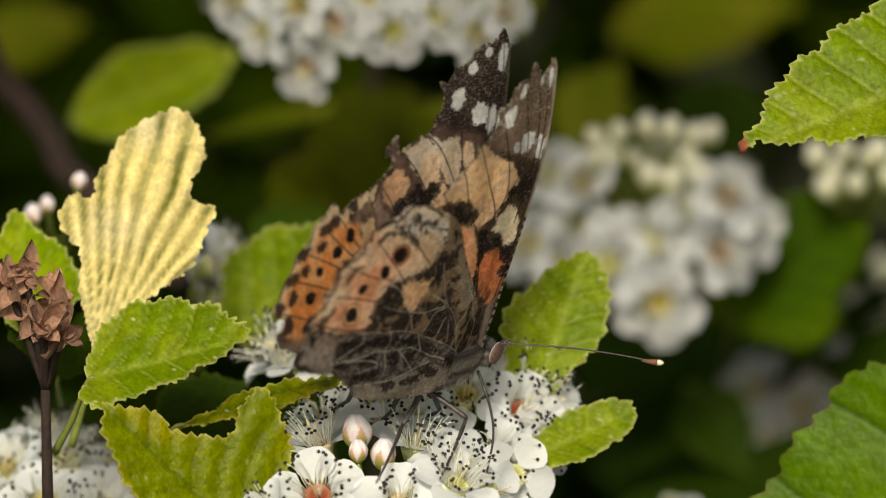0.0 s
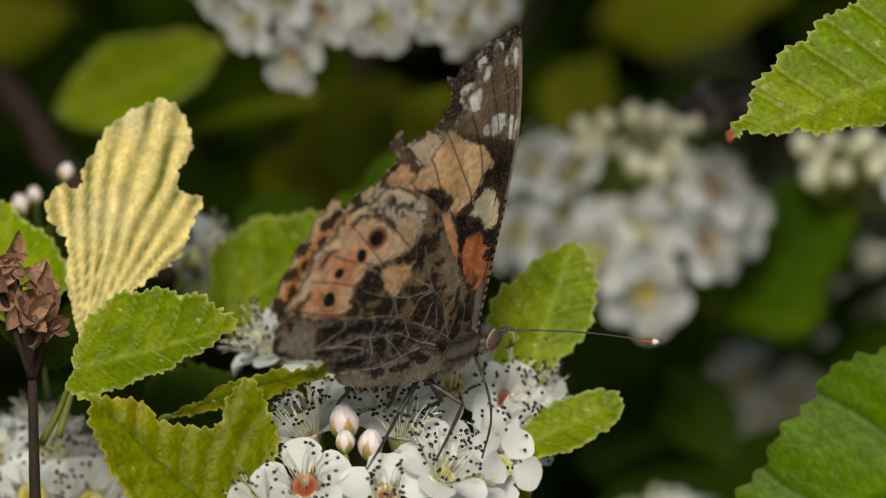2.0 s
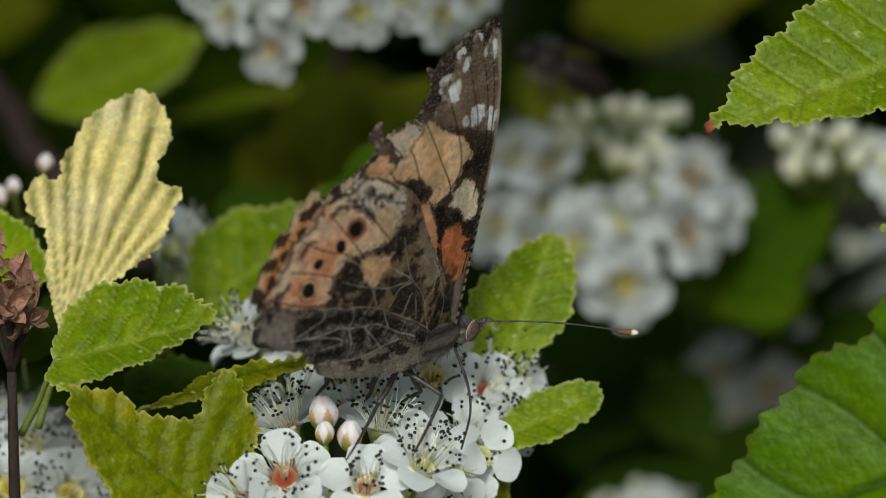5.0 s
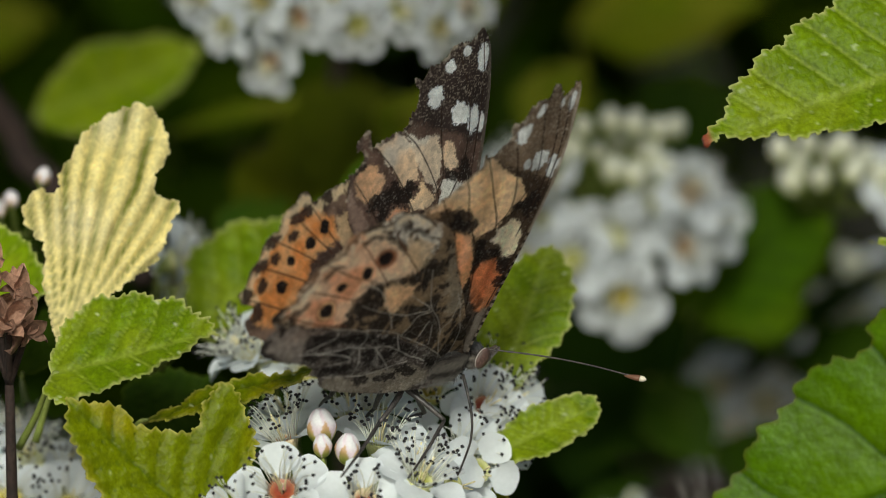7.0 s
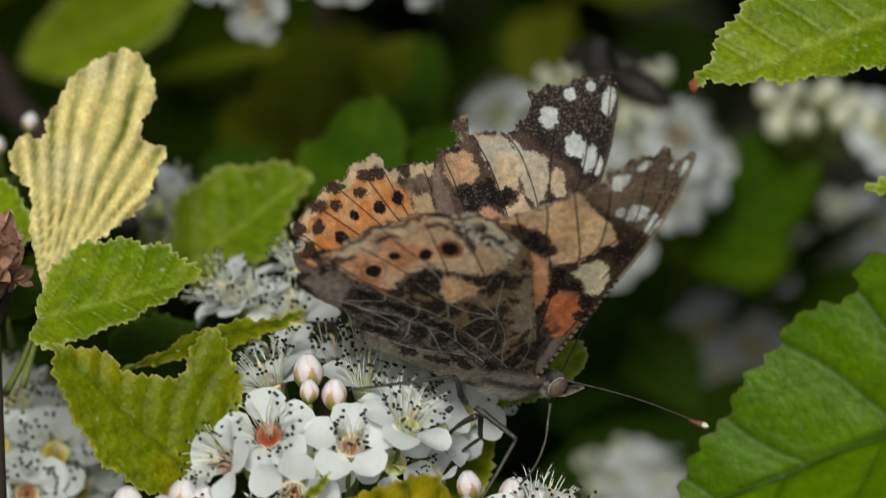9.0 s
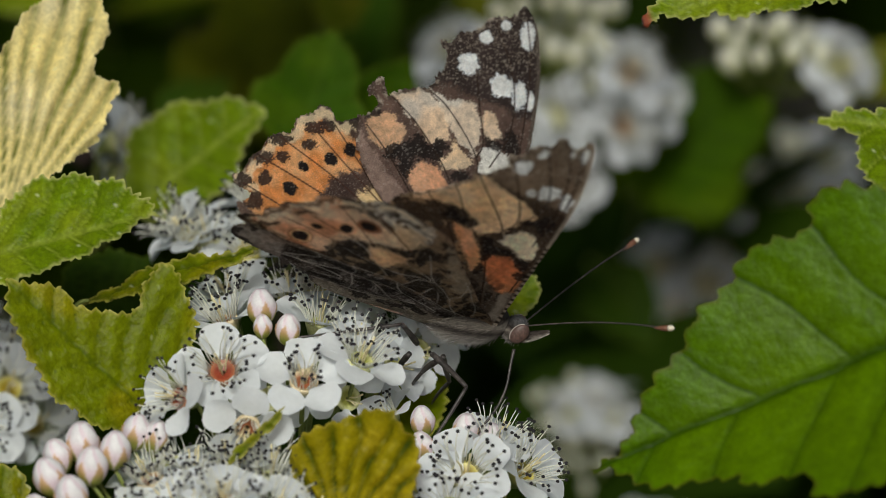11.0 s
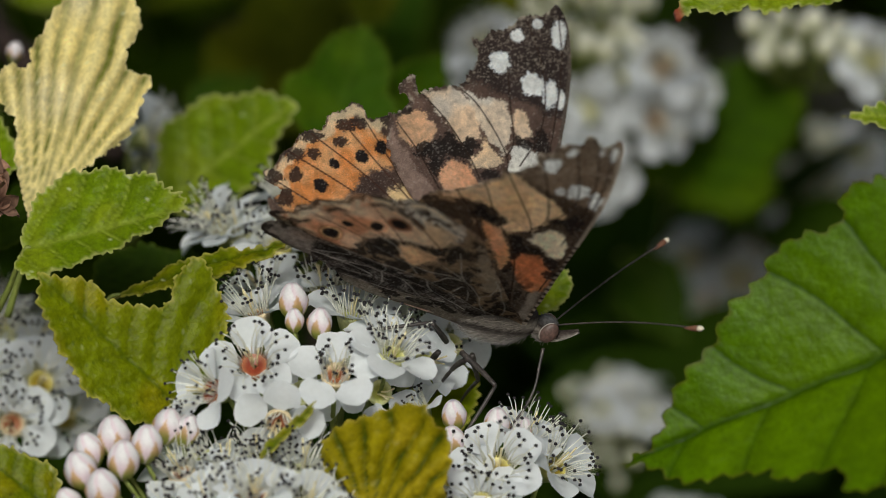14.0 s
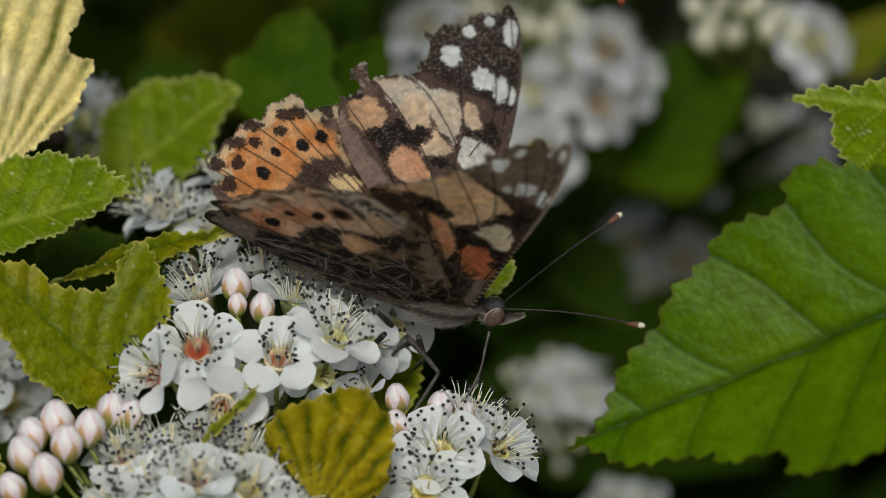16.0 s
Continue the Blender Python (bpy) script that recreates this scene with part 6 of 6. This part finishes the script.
# ---- other insects ----
def bee():
    rng = np.random.RandomState(5)
    top = thing("bee", BUSH @ Matrix.Translation(at(0, 200, 40)), "dark brown bee flying round the flowers", "bee")
    v, f = ball((1.5, 0, 0), (2.0, 1.9, 1.9), 12, 8)
    thorax = part("thorax", mesh("thorax", v, f), BEE, top)
    part("fur", hairs(on_ball((1.5, 0, 0), (2, 1.9, 1.9), 240, rng), rng, 0.8, (-0.3, 0, 0), 0.05), HAIR, thorax)
    t = np.linspace(0, 1, 12)
    v, f = tube(np.c_[-0.3 - 6.5 * t, 0 * t, -0.9 * t], 1.75 * np.sin(math.pi * (0.2 + 0.76 * t)) ** 0.7 * (1 + 0.03 * np.cos(t * 36)), 12)
    part("abdomen", mesh("abdomen", v, f), BEE, top)
    v, f = ball((4.2, 0, -0.3), (1.1, 1.5, 1.3), 10, 7)
    part("head", mesh("head", v, f), BEE, top)
    for s in (-1, 1):
        w = [(1.6, s * 0.9, 1.4), (0.5, s * 5.5, 2.6), (-2.2, s * 7.6, 2.4), (-3.2, s * 6.2, 2.0), (-1.5, s * 2.4, 1.6)]
        v = np.array(w + [(a, b, c - 0.05) for a, b, c in w])
        part("wing", mesh("wing", v, [(0, 1, 2, 3, 4), (9, 8, 7, 6, 5)] + [(i, i + 5, (i + 1) % 5 + 5, (i + 1) % 5) for i in range(5)], smooth=False), GAUZE, top)
        for k in range(3):
            q = np.array([(1.8 - k, s * 1.0, -1.4), (2.0 - 1.4 * k, s * 2.2, -2.6), (1.4 - 1.8 * k, s * 2.4, -4.4)])
            v, f = tube(q, [0.25, 0.2, 0.12], 5)
            part("leg", mesh("leg", v, f), BEE, top)
    return top


BEE_NEAR = bee()
BEE_FAR = copy_thing(BEE_NEAR, BUSH @ Matrix.Translation(at(60, 200, 45)))
tagged(BEE_FAR, "dark bee hovering over the white cluster behind")
PASSER = copy_thing(BUTTERFLY, BUSH @ Matrix.Translation(at(120, 60, 75)))
tagged(PASSER, "blurred orange butterfly flying past behind", "butterfly")
PASSER_WINGS = [o for o in PASSER.children if "wing" in o.name]

# ---- what moves ----
# seconds; root of the wings across and up, mm; yaw, pitch and roll of the body; opening of the near and far wing; sweep of each forewing; root of the far wings off the middle, mm; how much further the near hindwing opens
FLIGHT = [(0, -0.4, -7.9, 50.3, 2.6, 17.6, 4.8, 6.9, 0.7, 1.6, 1.5, 0.0),
          (0.3, 0.4, -7.6, 45.8, 2.6, 14.5, 3.9, 3.0, -2.1, 1.3, -0.8, 0.0),
          (3.5, 0.4, -7.6, 45.8, 2.6, 14.5, 3.9, 3.0, -2.1, 1.3, -0.8, 0.0),
          (6.4, 0.4, -7.6, 45.8, 2.6, 14.5, 3.9, 3.0, -2.1, 1.3, -0.8, 0.0),
          (6.5, 1.2, -6.8, 36.7, 1.7, 16.6, 118.0, 100.0, 1.6, -13.6, 1.5, 0.0),
          (6.6, 1.2, -6.8, 36.7, 1.7, 16.6, 110.0, 103.0, 1.6, -13.6, 1.5, 0.0),
          (6.7, 1.2, -6.8, 36.7, 1.7, 16.6, 96.0, 92.0, 1.6, -13.6, 1.5, 0.0),
          (6.8, 1.3, -7.6, 40.6, 0.2, 18.2, 63.4, 68.5, 1.8, -7.2, 1.5, 0.3),
          (6.9, 1.5, -8.6, 45.1, -0.7, 20.1, 11.1, 11.9, 1.9, 0.4, 1.5, 0.7),
          (7, 1.5, -8.6, 45.1, -0.7, 20.1, 11.1, 11.9, 1.9, 0.4, 1.5, 0.7),
          (7.6, 1.5, -8.6, 45.1, -0.7, 20.1, 11.1, 11.9, 1.9, 0.4, 1.5, 0.7),
          (7.8, 4.6, -10.3, 31.0, -7.7, 21.1, 35.3, 39.5, 3.5, 5.6, 1.5, 0.0),
          (8, 5.3, -11.5, 35.1, -12.8, 18.5, 26.6, 30.1, 3.5, 8.0, 1.5, 0.0),
          (8.2, 6.8, -13.0, 34.7, -14.9, 18.6, 56.2, 50.8, 4.9, 7.6, 1.5, 0.0),
          (8.4, 8.4, -14.8, 34.4, -16.7, 18.8, 54.2, 42.7, 6.4, 7.1, 1.5, 0.0),
          (8.6, 8.2, -15.6, 32.6, -17.2, 18.5, 46.6, 40.1, 3.7, 6.1, 1.5, -0.0),
          (8.8, 9.6, -15.1, 26.9, -19.5, 19.7, 29.1, 32.7, -0.6, 3.5, 1.5, 4.3),
          (9, 9.7, -15.2, 27.0, -19.7, 20.6, 23.5, 29.7, -1.4, 3.6, 1.5, 4.3),
          (9.3, 10.1, -15.3, 18.1, -18.5, 20.1, 37.7, 40.4, -0.1, 3.5, 1.5, 4.2),
          (9.5, 10.2, -15.4, 13.4, -17.7, 20.1, 46.7, 46.5, 0.6, 3.7, 1.5, 4.2),
          (9.7, 10.3, -15.9, 13.6, -18.3, 21.8, 39.6, 43.8, -1.6, -1.2, 1.5, 5.9),
          (11.8, 10.4, -16.3, 13.6, -19.2, 23.5, 32.8, 41.4, -3.9, -6.5, 1.5, 8.4),
          (12.5, 10.4, -16.3, 13.6, -19.2, 23.5, 32.8, 41.4, -3.9, -6.5, 1.5, 8.4),
          (14, 10.2, -16.7, 13.9, -19.5, 23.5, 33.1, 41.3, -4.3, -6.4, 1.5, 8.4),
          (14.4, 10.2, -16.7, 13.9, -19.5, 23.5, 33.1, 41.3, -4.3, -6.4, 1.5, 8.4),
          (14.7, 10.6, -16.6, 10.6, -20.8, 30.8, 4.2, 45.1, -4.2, -5.3, 1.5, 8.7),
          (15, 10.6, -16.6, 10.7, -20.7, 31.2, 1.8, 43.2, -4.3, -5.3, 1.5, 8.7),
          (15.5, 10.7, -16.4, 10.7, -20.2, 31.9, 1.0, 39.8, -3.9, -5.5, 1.5, 8.7),
          (15.7, 10.7, -16.4, 10.7, -20.2, 31.9, 1.0, 39.8, -3.9, -5.5, 1.5, 8.7),
          (15.85, 10.5, -16.7, 13.4, -19.0, 31.1, 24.8, 50.0, -2.6, -3.0, 1.5, 6.5),
          (16, 10.5, -16.7, 13.0, -18.8, 30.5, 29.4, 55.2, -2.2, -2.5, 1.5, 6.5)]


# seconds, across, up, behind, heading and lean of each flier
BEE_NEAR_WAY = [(0, 79.1, -1.0, -18, 170, 0), (1.2, 80.6, -6.1, -18, 170, 0), (1.4, 39.8, -14.7, -18, 175, 5), (1.5, 1.1, -19.9, -16, 178, -4),
    (1.6, -38.2, -14.4, -10, 150, 25), (1.7, -34.8, 21.0, 0, 60, 40), (1.85, -24.8, 47.5, 10, 40, 40), (16, -5.6, 92.0, 60, 40, 0)]
BEE_FAR_WAY = [(0, 32.1, 41.7, 74, 200, -20), (1.2, 31.4, 30.3, 74, 200, -20), (1.7, 27.2, 15.1, 76, 170, 0), (2.4, 25.9, 15.0, 76, 170, 0), (2.6,
    25.9, 14.9, 76, 160, 10), (2.8, 25.6, 17.3, 74, 170, 0), (3, 23.2, 18.1, 72, 175, 20), (3.2, 20.6, 18.0, 72, 175, 20), (3.5, 17.5, 17.6, 72, 178, 25),
    (3.8, 15.9, 17.7, 72, 178, 25), (4.2, 14.7, 17.9, 72, 178, 20), (5.2, 11.7, 17.8, 72, 215, 20), (6.3, 8.7, 13.8, 72, 262, 30), (6.4, 12.7, 16.0, 72,
    270, 30), (6.5, 19.1, 24.3, 46, 200, 10), (6.6, 18.2, 27.9, 46, 115, 10), (6.7, 14.8, 19.7, 46, 20, 25), (6.8, 3.9, 2.0, 40, 20, 15), (6.9, 14.9,
    -5.1, 36, 340, 10), (7.1, 29.1, -33.4, 30, 300, 0), (7.8, 34.3, -40.8, 30, 230, 0), (8.5, 34.9, -38.7, 30, 150, 0), (8.7, 26.1, -17.6, 34, 120, 20),
    (8.8, 27.9, -8.6, 40, 110, 30), (8.9, 25.4, -0.2, 44, 120, 25), (9, 18.9, 13.4, 46, 170, 25), (9.1, 16.3, 17.7, 46, 175, 20), (9.2, 14.0, 26.1, 46,
    180, 0), (16, -0.3, 92.0, 60, 180, 0)]
PASSER_WAY = [(0, 95.2, 73.8, 90, 200, 0), (5.9, 87.6, 51.1, 90, 200, 0), (6.3, 25.3, 20.8, 80, 200, 0), (6.4, 26.7, 20.8, 80, 210, 10),
    (6.5, 36.9, 21.4, 84, 240, 30), (6.6, 51.4, 26.8, 90, 300, 30), (7, 93.2, 51.9, 90, 330, 0), (16, 117.3, 59.9, 90, 330, 0)]
FLAP = [(0, 40), (5.9, 60), (6.3, 20), (6.4, 35), (6.5, 70), (6.6, 25), (7.0, 60), (16, 40)]


def motions():
    rows = [(r[0], BUSH @ Matrix.Translation(at(r[1], r[2])) @ pose(0, 0, 0, r[5], -r[4], r[3])) for r in FLIGHT]
    walk(BUTTERFLY, rows)
    for side, s, k in (("near", -1, 6), ("far", 1, 7)):
        for kind in ("fore", "hind"):
            walk(WINGS[kind, side], [(r[0], pose(0, (s * (HINGE if s < 0 else r[10]) - s * (0.12 if kind == "fore" else 0)) * MM, 0, -s * (r[k] + (r[11] if s < 0 and kind == "hind" else 0)), 0, 0)
                                      @ pose(0, 0, 0, 0, r[k + 2] if kind == "fore" else 0, 0)) for r in FLIGHT])
    for ob, a, b in LEG_PARTS:
        walk(ob, [(0, a), (7.6, a), (8.1, a.lerp(b, 0.5)), (8.5, b), (16, b)])
    for s, ob, ways in zip((-1, 1), ANTENNAE, ANTENNA_WAYS):
        last = Vector(ways[2])
        turns = [Matrix.Translation((0.7 * MM, s * 0.4 * MM, 0.8 * MM)) @ last.rotation_difference(Vector(w)).to_matrix().to_4x4() for w in ways]
        walk(ob, [(0, turns[0]), (7.6, turns[0]), (8.3, turns[1]), (9.1, turns[1]), (9.5, turns[2]), (16, turns[2])])
    for ob, way in ((BEE_NEAR, BEE_NEAR_WAY), (BEE_FAR, BEE_FAR_WAY), (PASSER, PASSER_WAY)):
        walk(ob, [(t, BUSH @ Matrix.Translation(at(x, z, d)) @ pose(0, 0, 0, 0, -lean, head)) for t, x, z, d, head, lean in way])
    for ob in PASSER_WINGS:
        s = -1 if ob.matrix_basis.translation.y < 0 else 1
        walk(ob, [(t, pose(0, s * HINGE * MM, 0, -s * a, 0, 0)) for t, a in FLAP])


motions()
